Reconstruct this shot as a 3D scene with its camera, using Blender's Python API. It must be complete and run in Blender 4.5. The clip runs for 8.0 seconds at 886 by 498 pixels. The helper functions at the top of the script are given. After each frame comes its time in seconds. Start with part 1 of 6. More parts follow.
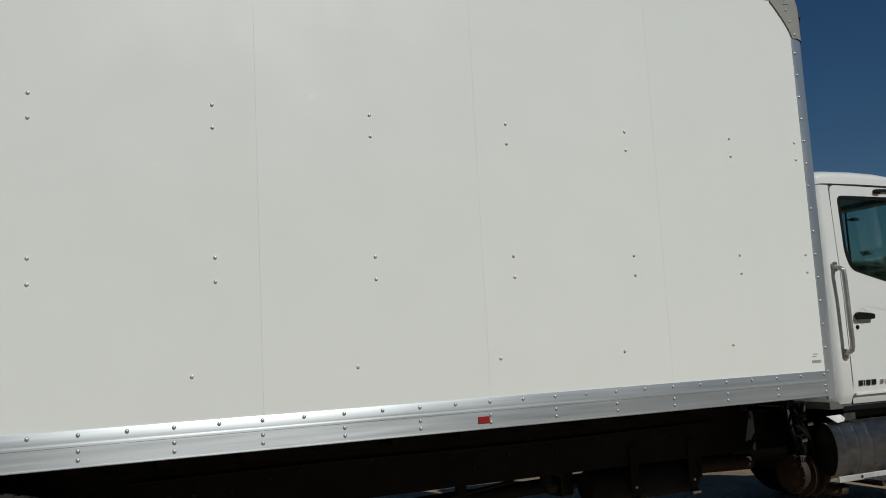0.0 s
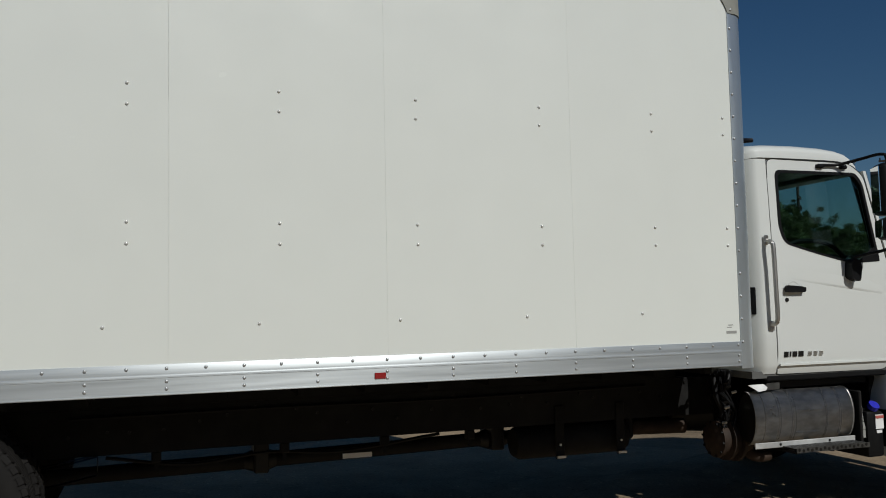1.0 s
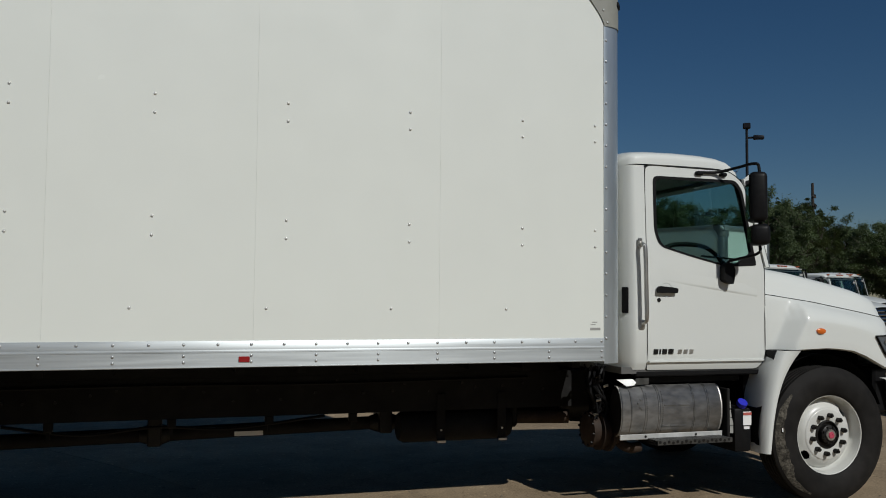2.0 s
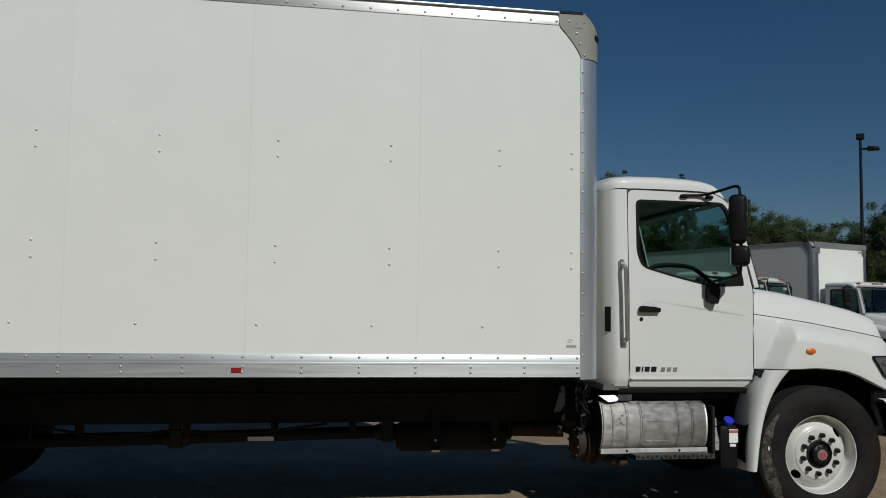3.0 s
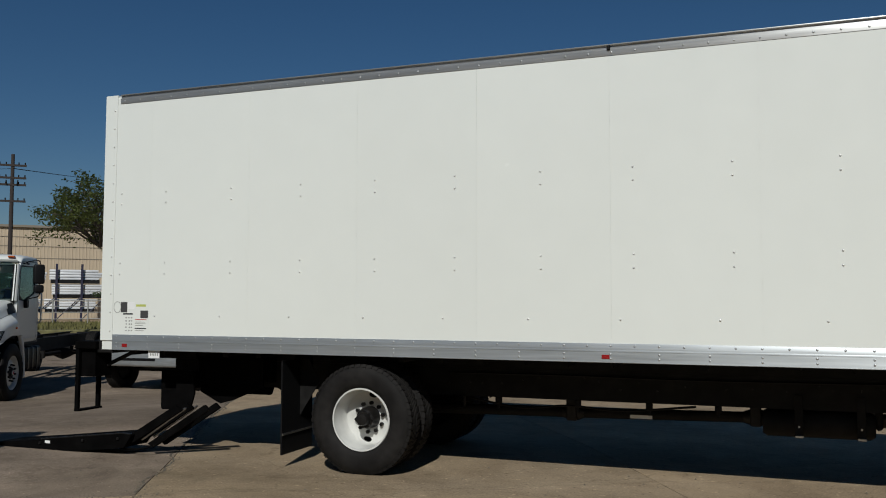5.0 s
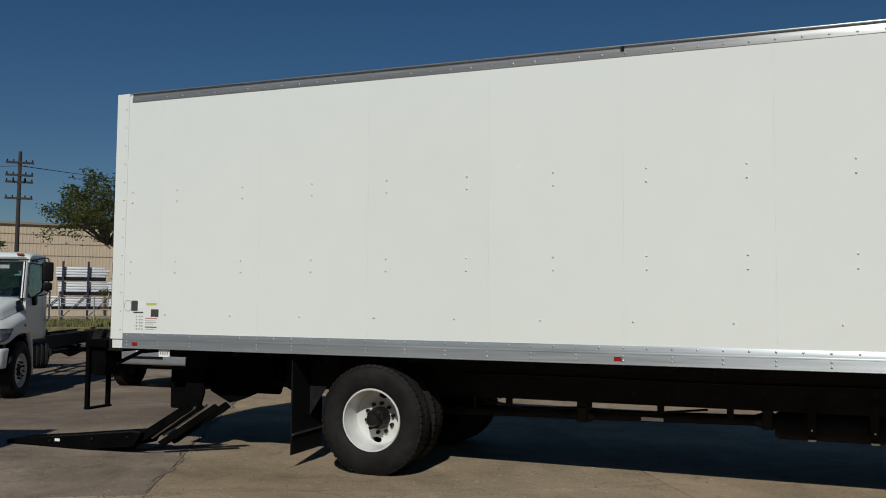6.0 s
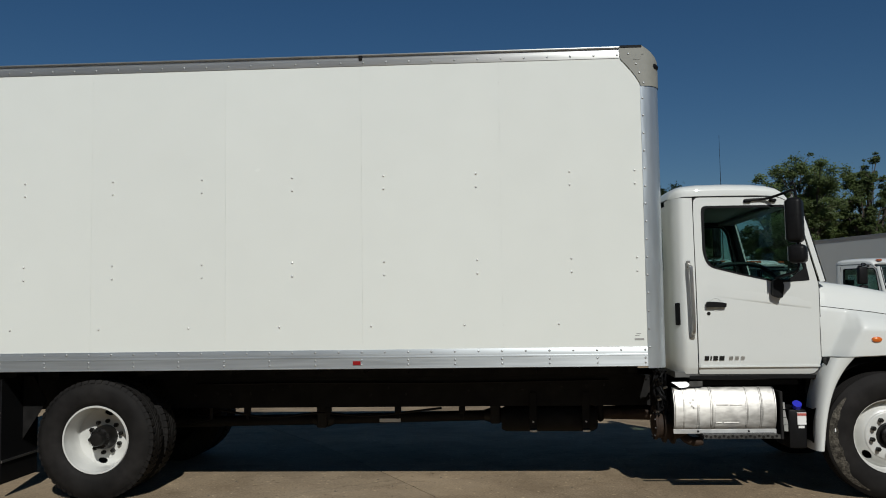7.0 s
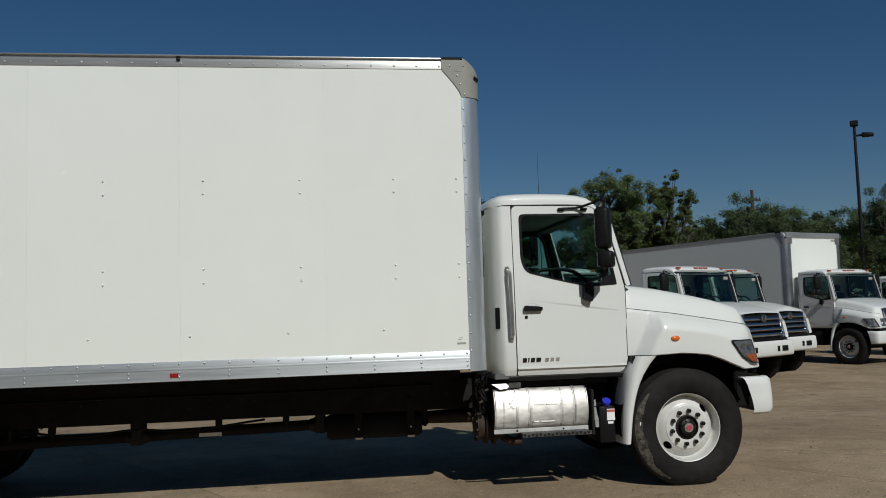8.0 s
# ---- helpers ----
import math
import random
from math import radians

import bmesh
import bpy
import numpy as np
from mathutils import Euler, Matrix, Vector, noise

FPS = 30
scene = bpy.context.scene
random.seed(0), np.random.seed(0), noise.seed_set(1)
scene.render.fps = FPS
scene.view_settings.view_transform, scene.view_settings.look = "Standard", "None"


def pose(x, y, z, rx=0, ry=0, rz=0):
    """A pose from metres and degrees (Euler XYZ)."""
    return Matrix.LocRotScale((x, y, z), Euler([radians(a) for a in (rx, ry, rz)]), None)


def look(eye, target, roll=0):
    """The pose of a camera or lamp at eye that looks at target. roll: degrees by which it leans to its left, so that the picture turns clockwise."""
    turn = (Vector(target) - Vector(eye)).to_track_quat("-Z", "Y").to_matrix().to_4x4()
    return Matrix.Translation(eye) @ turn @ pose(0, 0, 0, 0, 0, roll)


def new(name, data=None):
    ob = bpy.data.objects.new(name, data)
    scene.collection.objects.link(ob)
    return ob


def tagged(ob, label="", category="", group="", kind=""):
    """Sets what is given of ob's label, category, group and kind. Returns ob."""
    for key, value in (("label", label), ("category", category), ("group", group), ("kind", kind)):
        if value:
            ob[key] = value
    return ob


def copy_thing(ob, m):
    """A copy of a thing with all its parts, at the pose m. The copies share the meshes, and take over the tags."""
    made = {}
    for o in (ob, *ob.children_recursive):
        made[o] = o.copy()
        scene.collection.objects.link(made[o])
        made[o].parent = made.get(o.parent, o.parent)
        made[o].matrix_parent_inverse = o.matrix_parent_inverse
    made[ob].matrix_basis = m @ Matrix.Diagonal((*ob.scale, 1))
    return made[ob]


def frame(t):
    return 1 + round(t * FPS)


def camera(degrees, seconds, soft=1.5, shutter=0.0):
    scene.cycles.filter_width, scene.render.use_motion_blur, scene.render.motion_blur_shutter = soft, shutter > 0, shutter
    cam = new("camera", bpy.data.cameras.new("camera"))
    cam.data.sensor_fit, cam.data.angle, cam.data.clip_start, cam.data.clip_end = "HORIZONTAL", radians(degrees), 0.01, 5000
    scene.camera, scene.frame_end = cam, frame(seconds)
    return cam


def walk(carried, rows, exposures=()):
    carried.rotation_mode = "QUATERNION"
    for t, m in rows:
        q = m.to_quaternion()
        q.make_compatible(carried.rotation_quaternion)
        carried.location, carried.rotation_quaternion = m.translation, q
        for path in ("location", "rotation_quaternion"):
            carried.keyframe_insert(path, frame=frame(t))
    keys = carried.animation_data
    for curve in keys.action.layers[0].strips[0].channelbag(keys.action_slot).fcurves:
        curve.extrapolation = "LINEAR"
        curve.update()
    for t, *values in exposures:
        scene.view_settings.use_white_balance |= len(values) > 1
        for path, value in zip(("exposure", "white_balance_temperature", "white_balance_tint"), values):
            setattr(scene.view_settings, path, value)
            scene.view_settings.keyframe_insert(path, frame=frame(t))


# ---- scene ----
cam = camera(55.2, 8.0, soft=1.0)
PATH = [
    (0, (-3.881, -4.14, 1.534), (-3.079, -2.323, 1.768), -3.0),
    (0.3, (-3.663, -4.367, 1.535), (-2.91, -2.529, 1.796), -2.4),
    (0.5, (-3.517, -4.519, 1.536), (-2.744, -2.69, 1.777), -1.9),
    (1, (-3.082, -4.809, 1.543), (-2.448, -2.917, 1.677), -1.2),
    (1.2, (-2.928, -4.958, 1.55), (-2.354, -3.047, 1.679), -0.6),
    (1.5, (-2.696, -5.183, 1.562), (-2.131, -3.267, 1.676), 0.3),
    (2, (-2.257, -5.454, 1.566), (-1.669, -3.545, 1.672), 0.5),
    (2.2, (-2.112, -5.59, 1.566), (-1.536, -3.678, 1.684), 0.2),
    (3.3, (-1.215, -6.341, 1.594), (-0.995, -4.359, 1.739), 0.5),
    (3.5, (-1.082, -6.512, 1.591), (-0.927, -4.524, 1.741), -0.3),
    (4, (-0.836, -6.832, 1.583), (-0.965, -4.848, 1.799), -0.9),
    (4.2, (-0.763, -6.934, 1.574), (-1.082, -4.969, 1.765), 0.9),
    (4.5, (-0.649, -7.156, 1.556), (-1.195, -5.24, 1.728), 0.0),
    (4.7, (-0.637, -7.237, 1.576), (-1.265, -5.346, 1.716), 0.2),
    (5, (-0.627, -7.348, 1.611), (-1.324, -5.478, 1.737), 0.1),
    (5.2, (-0.661, -7.376, 1.621), (-1.419, -5.53, 1.741), 0.5),
    (6.3, (-0.693, -7.349, 1.622), (-1.319, -5.456, 1.753), 0.4),
    (6.5, (-0.686, -7.352, 1.626), (-1.182, -5.419, 1.758), 0.0),
    (6.8, (-0.687, -7.355, 1.635), (-0.962, -5.378, 1.767), -0.4),
    (7, (-0.677, -7.355, 1.641), (-0.794, -5.363, 1.773), -0.8),
    (7.2, (-0.69, -7.361, 1.635), (-0.644, -5.367, 1.771), -1.2),
    (7.5, (-0.663, -7.357, 1.624), (-0.399, -5.38, 1.765), -1.6),
    (8, (-0.657, -7.362, 1.595), (-0.368, -5.389, 1.746), -1.8),
]
walk(cam, [(t, look(eye, target, roll)) for t, eye, target, roll in PATH], [(0, 0.03), (1.5, 0.07), (2.2, 0.08), (3.3, 0.03), (3.5, 0.02), (4, 0.20), (4.5, 0.23), (5.2, 0.27), (6.3, 0.27), (8, 0.23)])

# ---- light ----
SUN_AZ, SUN_EL = 14.0, 39.5          # degrees from -y towards +x, and above the horizon
SUN_DIR = Vector((math.sin(radians(SUN_AZ)) * math.cos(radians(SUN_EL)), -math.cos(radians(SUN_AZ)) * math.cos(radians(SUN_EL)), math.sin(radians(SUN_EL))))
world = bpy.data.worlds.new("world")
scene.world = world
world.use_nodes = True
wn = world.node_tree
sky = wn.nodes.new("ShaderNodeTexSky")
sky.sky_type, sky.sun_disc = "NISHITA", False
sky.sun_elevation, sky.sun_rotation = radians(SUN_EL), radians(180 - SUN_AZ)
sky.air_density, sky.dust_density, sky.ozone_density = 1.0, 0.08, 5.5
wn.nodes["Background"].inputs["Strength"].default_value = 0.0286
deep = wn.nodes.new("ShaderNodeHueSaturation")
deep.inputs["Saturation"].default_value = 1.18
wn.links.new(sky.outputs["Color"], deep.inputs["Color"])
wn.links.new(deep.outputs["Color"], wn.nodes["Background"].inputs["Color"])
sun_data = bpy.data.lights.new("sun", "SUN")
sun_data.energy, sun_data.angle, sun_data.color = 2.70, radians(0.53), (1.0, 1.0, 0.965)
sun = new("sun", sun_data)
sun.matrix_world = look(SUN_DIR * 60, (0, 0, 0))


# ---- materials ----
def material(name, color, rough=0.5, metal=0.0, grain=0.0, scale=8.0, stretch=(1, 1, 1), bump=0.0, stain=0.0, stain_scale=0.7, coat=0.0, random_tint=0.0, brushed=0.0, spec=0.5):
    """A principled surface with fine grain, larger stains and relief, in metres."""
    m = bpy.data.materials.new(name)
    m.use_nodes = True
    nt, b = m.node_tree, m.node_tree.nodes["Principled BSDF"]
    b.inputs["Base Color"].default_value = (*color, 1)
    b.inputs["Roughness"].default_value, b.inputs["Metallic"].default_value = rough, metal
    b.inputs["Specular IOR Level"].default_value = spec
    b.inputs["Coat Weight"].default_value, b.inputs["Coat Roughness"].default_value = coat, 0.06
    if brushed:
        along = nt.nodes.new("ShaderNodeCombineXYZ")
        along.inputs["Z"].default_value = 1.0
        b.inputs["Anisotropic"].default_value = brushed
        nt.links.new(along.outputs["Vector"], b.inputs["Tangent"])
    tex = nt.nodes.new("ShaderNodeTexCoord")
    mp = nt.nodes.new("ShaderNodeMapping")
    mp.inputs["Scale"].default_value = stretch
    nt.links.new(tex.outputs["Object"], mp.inputs["Vector"])

    def noise_node(s, detail=5.0):
        n = nt.nodes.new("ShaderNodeTexNoise")
        n.inputs["Scale"].default_value, n.inputs["Detail"].default_value = s, detail
        nt.links.new(mp.outputs["Vector"], n.inputs["Vector"])
        return n
    col = None

    def multiply(source, lo, hi, amount):
        nonlocal col
        r = nt.nodes.new("ShaderNodeMapRange")
        r.inputs["From Min"].default_value, r.inputs["From Max"].default_value = lo, hi
        r.inputs["To Min"].default_value, r.inputs["To Max"].default_value = 1 - amount, 1 + amount * 0.35
        nt.links.new(source, r.inputs["Value"])
        mx = nt.nodes.new("ShaderNodeMix")
        mx.data_type, mx.blend_type = "RGBA", "MULTIPLY"
        mx.inputs["Factor"].default_value = 1
        if col is None:
            mx.inputs["A"].default_value = (*color, 1)
        else:
            nt.links.new(col, mx.inputs["A"])
        nt.links.new(r.outputs["Result"], mx.inputs["B"])
        col = mx.outputs["Result"]
    if grain:
        g = noise_node(scale)
        multiply(g.outputs["Fac"], 0.3, 0.7, grain)
        r = nt.nodes.new("ShaderNodeMapRange")
        r.inputs["To Min"].default_value, r.inputs["To Max"].default_value = max(rough - 0.08, 0.02), min(rough + 0.1, 1)
        nt.links.new(g.outputs["Fac"], r.inputs["Value"])
        nt.links.new(r.outputs["Result"], b.inputs["Roughness"])
    if stain:
        multiply(noise_node(stain_scale, 7.0).outputs["Fac"], 0.35, 0.62, stain)
    if random_tint:
        info = nt.nodes.new("ShaderNodeObjectInfo")
        multiply(info.outputs["Random"], 0, 1, random_tint)
    if col is not None:
        nt.links.new(col, b.inputs["Base Color"])
    if bump:
        bp = nt.nodes.new("ShaderNodeBump")
        bp.inputs["Strength"].default_value, bp.inputs["Distance"].default_value = 1.0, bump
        nt.links.new(noise_node(scale * 1.3, 3.0).outputs["Fac"], bp.inputs["Height"])
        nt.links.new(bp.outputs["Normal"], b.inputs["Normal"])
    return m


def glass(name, tint, rough=0.0, ior=1.5):
    """A thin pane: clear straight through, with gloss that grows towards grazing angles."""
    m = bpy.data.materials.new(name)
    m.use_nodes = True
    nt = m.node_tree
    out, b = nt.nodes["Material Output"], nt.nodes["Principled BSDF"]
    nt.nodes.remove(b)
    tr, gl, mx, lw = nt.nodes.new("ShaderNodeBsdfTransparent"), nt.nodes.new("ShaderNodeBsdfGlossy"), nt.nodes.new("ShaderNodeMixShader"), nt.nodes.new("ShaderNodeLayerWeight")
    tr.inputs["Color"].default_value = (*tint, 1)
    gl.inputs["Roughness"].default_value = rough
    gl.inputs["Color"].default_value = (0.9, 1.0, 0.98, 1)
    lw.inputs["Blend"].default_value = 0.5
    head_on = ((ior - 1) / (ior + 1)) ** 2
    power, share = nt.nodes.new("ShaderNodeMath"), nt.nodes.new("ShaderNodeMath")
    power.operation, share.operation = "POWER", "MULTIPLY_ADD"
    power.inputs[1].default_value = 5.0
    share.inputs[1].default_value, share.inputs[2].default_value = 1 - head_on, head_on
    nt.links.new(lw.outputs["Facing"], power.inputs[0])
    nt.links.new(power.outputs["Value"], share.inputs[0])
    nt.links.new(share.outputs["Value"], mx.inputs["Fac"])
    nt.links.new(tr.outputs["BSDF"], mx.inputs[1])
    nt.links.new(gl.outputs["BSDF"], mx.inputs[2])
    nt.links.new(mx.outputs["Shader"], out.inputs["Surface"])
    return m


PANEL = material("fibreglass_panel", (0.745, 0.765, 0.715), 0.22, grain=0.012, scale=3.0, bump=0.0012, stain=0.02, stain_scale=0.35, random_tint=0.01)
SEAM = material("panel_seam", (0.685, 0.70, 0.655), 0.6)
PAINT = material("white_paint", (0.655, 0.67, 0.64), 0.40, grain=0.01, scale=4.0, coat=0.5, stain=0.015, spec=0.2)
LIFT_BLACK = material("black_lift_paint", (0.0036, 0.0034, 0.0034), 0.75, grain=0.35, scale=9, bump=0.002, stain=0.3, stain_scale=4, spec=0.03)
FARCAP = material("dull_corner_casting", (0.20, 0.205, 0.21), 0.45, 0.5, grain=0.15, scale=5)
# Darker copy of the post metal; the dark reflection is put into its colour
DARKPOST = material("far_post_dark_reflection", (0.34, 0.36, 0.38), 0.32, 0.9, grain=0.15, scale=5.0, stain=0.2)
RAIL = material("aluminium_rail", (0.47, 0.50, 0.51), 0.42, 0.66, grain=0.14, scale=6.0, stretch=(0.25, 1, 8), bump=0.0002, stain=0.14, stain_scale=1.3, brushed=0.7)
POST = material("brushed_post", (0.56, 0.61, 0.64), 0.34, 0.75, grain=0.08, scale=5.0, stretch=(3, 3, 0.4), bump=0.0008, stain=0.06)
TOPRAIL = material("roof_rail_aluminium", (0.56, 0.57, 0.56), 0.40, 0.72, grain=0.12, scale=6.0, stretch=(0.3, 1, 6), stain=0.2, brushed=0.9)
RIVET = material("rivet_steel", (0.50, 0.51, 0.51), 0.45, 0.7)
WHITE_RIVET = material("painted_rivet", (0.60, 0.60, 0.57), 0.3, 0.15)
CAP = material("cast_cap_grey", (0.25, 0.25, 0.22), 0.55, 0.0, grain=0.08, scale=14, stain=0.08)
CHASSIS = material("black_chassis_steel", (0.0146, 0.0140, 0.0136), 0.65, grain=0.35, scale=9, bump=0.002, stain=0.4, stain_scale=2.5, spec=0.14)
PLASTIC = material("black_plastic", (0.009, 0.009, 0.0095), 0.45, grain=0.2, scale=30, spec=0.12)
RUBBER = material("tyre_rubber", (0.0165, 0.0152, 0.0142), 0.70, grain=0.3, scale=14, bump=0.001, stain=0.35, stain_scale=3, spec=0.14)
WORN = material("scuffed_rubber", (0.105, 0.095, 0.078), 0.95, grain=0.65, scale=70, bump=0.003, stain=0.6, stain_scale=26, spec=0.1)
RIM = material("rim_white_paint", (0.61, 0.61, 0.575), 0.35, grain=0.05, scale=8, stain=0.12, stain_scale=5, coat=0.3)
STEEL = material("bare_steel", (0.62, 0.60, 0.57), 0.36, 1.0, grain=0.12, scale=9, bump=0.0008, stain=0.15, stain_scale=3)
STEP_EDGE = material("bright_step_aluminium", (0.60, 0.60, 0.58), 0.45, 0.35, grain=0.15, scale=14, stain=0.2, stain_scale=5)
GALV = material("galvanised_step", (0.13, 0.13, 0.125), 0.45, 0.9, grain=0.25, scale=20, stain=0.3, stain_scale=6)
SHIELD = material("heat_shield_steel", (0.36, 0.35, 0.33), 0.42, 1.0, grain=0.22, scale=24, stretch=(0.5, 1, 1), bump=0.0008, stain=0.18, stain_scale=6, brushed=0.9)
CHROME = material("chrome", (0.50, 0.50, 0.53), 0.07, 1.0)
MARKER = material("marker_lens", (0.42, 0.085, 0.02), 0.2, coat=0.8)
RUST = material("rusty_pipe", (0.046, 0.028, 0.018), 0.75, 0.3, grain=0.4, scale=18, bump=0.002, stain=0.4, stain_scale=5)
GREASE = material("greasy_hub", (0.014, 0.013, 0.012), 0.42, 0.2, grain=0.4, scale=25, spec=0.3)
RED = material("red_reflector", (0.27, 0.010, 0.012), 0.2, coat=0.8)
ORANGE = material("amber_lens", (0.64, 0.135, 0.012), 0.15, coat=0.8)
PINK = material("hub_cap_red", (0.45, 0.06, 0.10), 0.3)
BLUE = material("blue_filler_cap", (0.02, 0.025, 0.45), 0.4)
STICKER = material("white_sticker", (0.78, 0.78, 0.76), 0.5)
INK = material("printed_ink", (0.05, 0.05, 0.05), 0.6)
INK_GREY = material("printed_grey", (0.30, 0.30, 0.28), 0.6)
INK_RED = material("printed_red", (0.45, 0.10, 0.08), 0.6)
INK_GREEN = material("printed_green", (0.45, 0.50, 0.12), 0.6)
LAMP_GREY = material("lamp_housing_grey", (0.17, 0.175, 0.19), 0.40, 0.2, grain=0.35, scale=16)
SEAT = material("seat_cloth", (0.06, 0.06, 0.065), 0.9, grain=0.2, scale=40)
DASH = material("dashboard_plastic", (0.10, 0.10, 0.095), 0.6)
LINER = material("cab_headliner", (0.30, 0.29, 0.27), 0.9)
GLASS = glass("tinted_glass", (0.64, 0.77, 0.74), ior=1.5)
SCREEN = glass("windscreen_glass", (0.80, 0.90, 0.87), ior=1.12)
LAMP_GLASS = glass("headlamp_lens", (0.92, 0.93, 0.94), ior=1.18)
MIRROR = material("mirror_glass", (0.85, 0.87, 0.88), 0.02, 1.0)


# ---- mesh helpers ----
YC = 1.28            # the truck's middle line; its right side lies at y = 0


def part(name, bm, mat, parent=None, label="", angle=35):
    """Links a bmesh as one mesh object, under a thing or a part."""
    me = bpy.data.meshes.new(name)
    bmesh.ops.recalc_face_normals(bm, faces=bm.faces)
    bm.to_mesh(me)
    bm.free()
    me.materials.append(mat)
    me.polygons.foreach_set("use_smooth", [True] * len(me.polygons))
    me.set_sharp_from_angle(angle=radians(angle))
    ob = new(name, me)
    if parent is not None:
        ob.parent = parent
    if label:
        tagged(ob, label)
    return ob


def shared(name, me, parent, loc, rot=None):
    """An object of its own on shared mesh data."""
    ob = new(name, me)
    ob.parent = parent
    ob.matrix_basis = Matrix.LocRotScale(loc, rot, None)
    return ob


def box(bm, x0, x1, y0, y1, z0, z1, bevel=0.0, seg=1):
    vs = [bm.verts.new((x, y, z)) for x in (x0, x1) for y in (y0, y1) for z in (z0, z1)]
    fs = [bm.faces.new([vs[i] for i in f]) for f in ((0, 1, 3, 2), (4, 6, 7, 5), (0, 4, 5, 1), (2, 3, 7, 6), (0, 2, 6, 4), (1, 5, 7, 3))]
    if bevel:
        edges = list({e for f in fs for e in f.edges})
        bmesh.ops.bevel(bm, geom=edges, offset=bevel, segments=seg, profile=0.5, affect="EDGES")
    return bm


def one_box(*a, **k):
    return box(bmesh.new(), *a, **k)


def prism(bm, pts, y0, y1, yfun=None):
    """A plate whose outline is given in x and z, from y0 to y1."""
    def put(p, y):
        return bm.verts.new((p[0], y + (yfun(p[0], p[1]) if yfun else 0), p[1]))
    a, b = [put(p, y0) for p in pts], [put(p, y1) for p in pts]
    bm.faces.new(a)
    bm.faces.new(b[::-1])
    for i in range(len(pts)):
        j = (i + 1) % len(pts)
        bm.faces.new((a[i], b[i], b[j], a[j]))
    return bm


def run(bm, prof, x0, x1):
    """A long section along x: its outline given in y and z."""
    a, b = [bm.verts.new((x0, y, z)) for y, z in prof], [bm.verts.new((x1, y, z)) for y, z in prof]
    bm.faces.new(a)
    bm.faces.new(b[::-1])
    for i in range(len(prof)):
        j = (i + 1) % len(prof)
        bm.faces.new((a[i], b[i], b[j], a[j]))
    return bm


def loft(bm, rings, closed=False, caps=False):
    rows = [[bm.verts.new(p) for p in r] for r in rings]
    n = len(rows[0])
    for r, s in zip(rows, rows[1:]):
        for i in range(n if closed else n - 1):
            j = (i + 1) % n
            bm.faces.new((r[i], r[j], s[j], s[i]))
    if caps:
        bm.faces.new(rows[0][::-1])
        bm.faces.new(rows[-1])
    return bm


def lathe(bm, prof, cx, cz, n=40):
    """Turns a profile of (radius, y) about an axle along y."""
    rings = [[(cx + r * math.cos(2 * math.pi * i / n), y, cz + r * math.sin(2 * math.pi * i / n)) for i in range(n)] for r, y in prof]
    loft(bm, rings, closed=True)
    bmesh.ops.remove_doubles(bm, verts=bm.verts, dist=1e-5)
    return bm


def tube(bm, pts, r, n=8):
    pts = [Vector(p) for p in pts]
    rings = []
    for i, p in enumerate(pts):
        d = (pts[min(i + 1, len(pts) - 1)] - pts[max(i - 1, 0)]).normalized()
        u = d.cross(Vector((0, 0, 1)) if abs(d.z) < 0.9 else Vector((1, 0, 0))).normalized()
        v = d.cross(u)
        rr = r[i] if isinstance(r, (list, tuple)) else r
        rings.append([p + (u * math.cos(2 * math.pi * k / n) + v * math.sin(2 * math.pi * k / n)) * rr for k in range(n)])
    return loft(bm, rings, closed=True, caps=True)


def curve_pts(pts, steps=6):
    """A smooth line through points (Catmull-Rom)."""
    p = [Vector(q) for q in pts]
    p = [p[0] * 2 - p[1]] + p + [p[-1] * 2 - p[-2]]
    out = []
    for i in range(1, len(p) - 2):
        for k in range(steps):
            t = k / steps
            out.append(0.5 * (2 * p[i] + (p[i + 1] - p[i - 1]) * t + (2 * p[i - 1] - 5 * p[i] + 4 * p[i + 1] - p[i + 2]) * t * t + (3 * p[i] - p[i - 1] - 3 * p[i + 1] + p[i + 2]) * t ** 3))
    return out + [p[-2]]


def rounded(pts, r, seg=5):
    """An outline with its corners rounded; r one radius or one for each corner."""
    out, n = [], len(pts)
    for i in range(n):
        a, p, b = Vector(pts[i - 1]), Vector(pts[i]), Vector(pts[(i + 1) % n])
        rr = r[i] if isinstance(r, (list, tuple)) else r
        u, v = (a - p), (b - p)
        rr = min(rr, u.length * 0.45, v.length * 0.45)
        u, v = p + u.normalized() * rr, p + v.normalized() * rr
        for k in range(seg + 1):
            t = k / seg
            out.append(tuple(u * (1 - t) ** 2 + p * 2 * t * (1 - t) + v * t * t))
    return out


def ray_to(poly, c, ang):
    d, best = Vector((math.cos(ang), math.sin(ang))), 0
    for i in range(len(poly)):
        a, b = Vector(poly[i]) - c, Vector(poly[(i + 1) % len(poly)]) - c
        e = b - a
        den = d.x * e.y - d.y * e.x
        if abs(den) < 1e-9:
            continue
        t, s = (a.x * e.y - a.y * e.x) / den, (a.x * d.y - a.y * d.x) / den
        if t > 0 and -1e-6 <= s <= 1 + 1e-6:
            best = max(best, t)
    return c + d * best


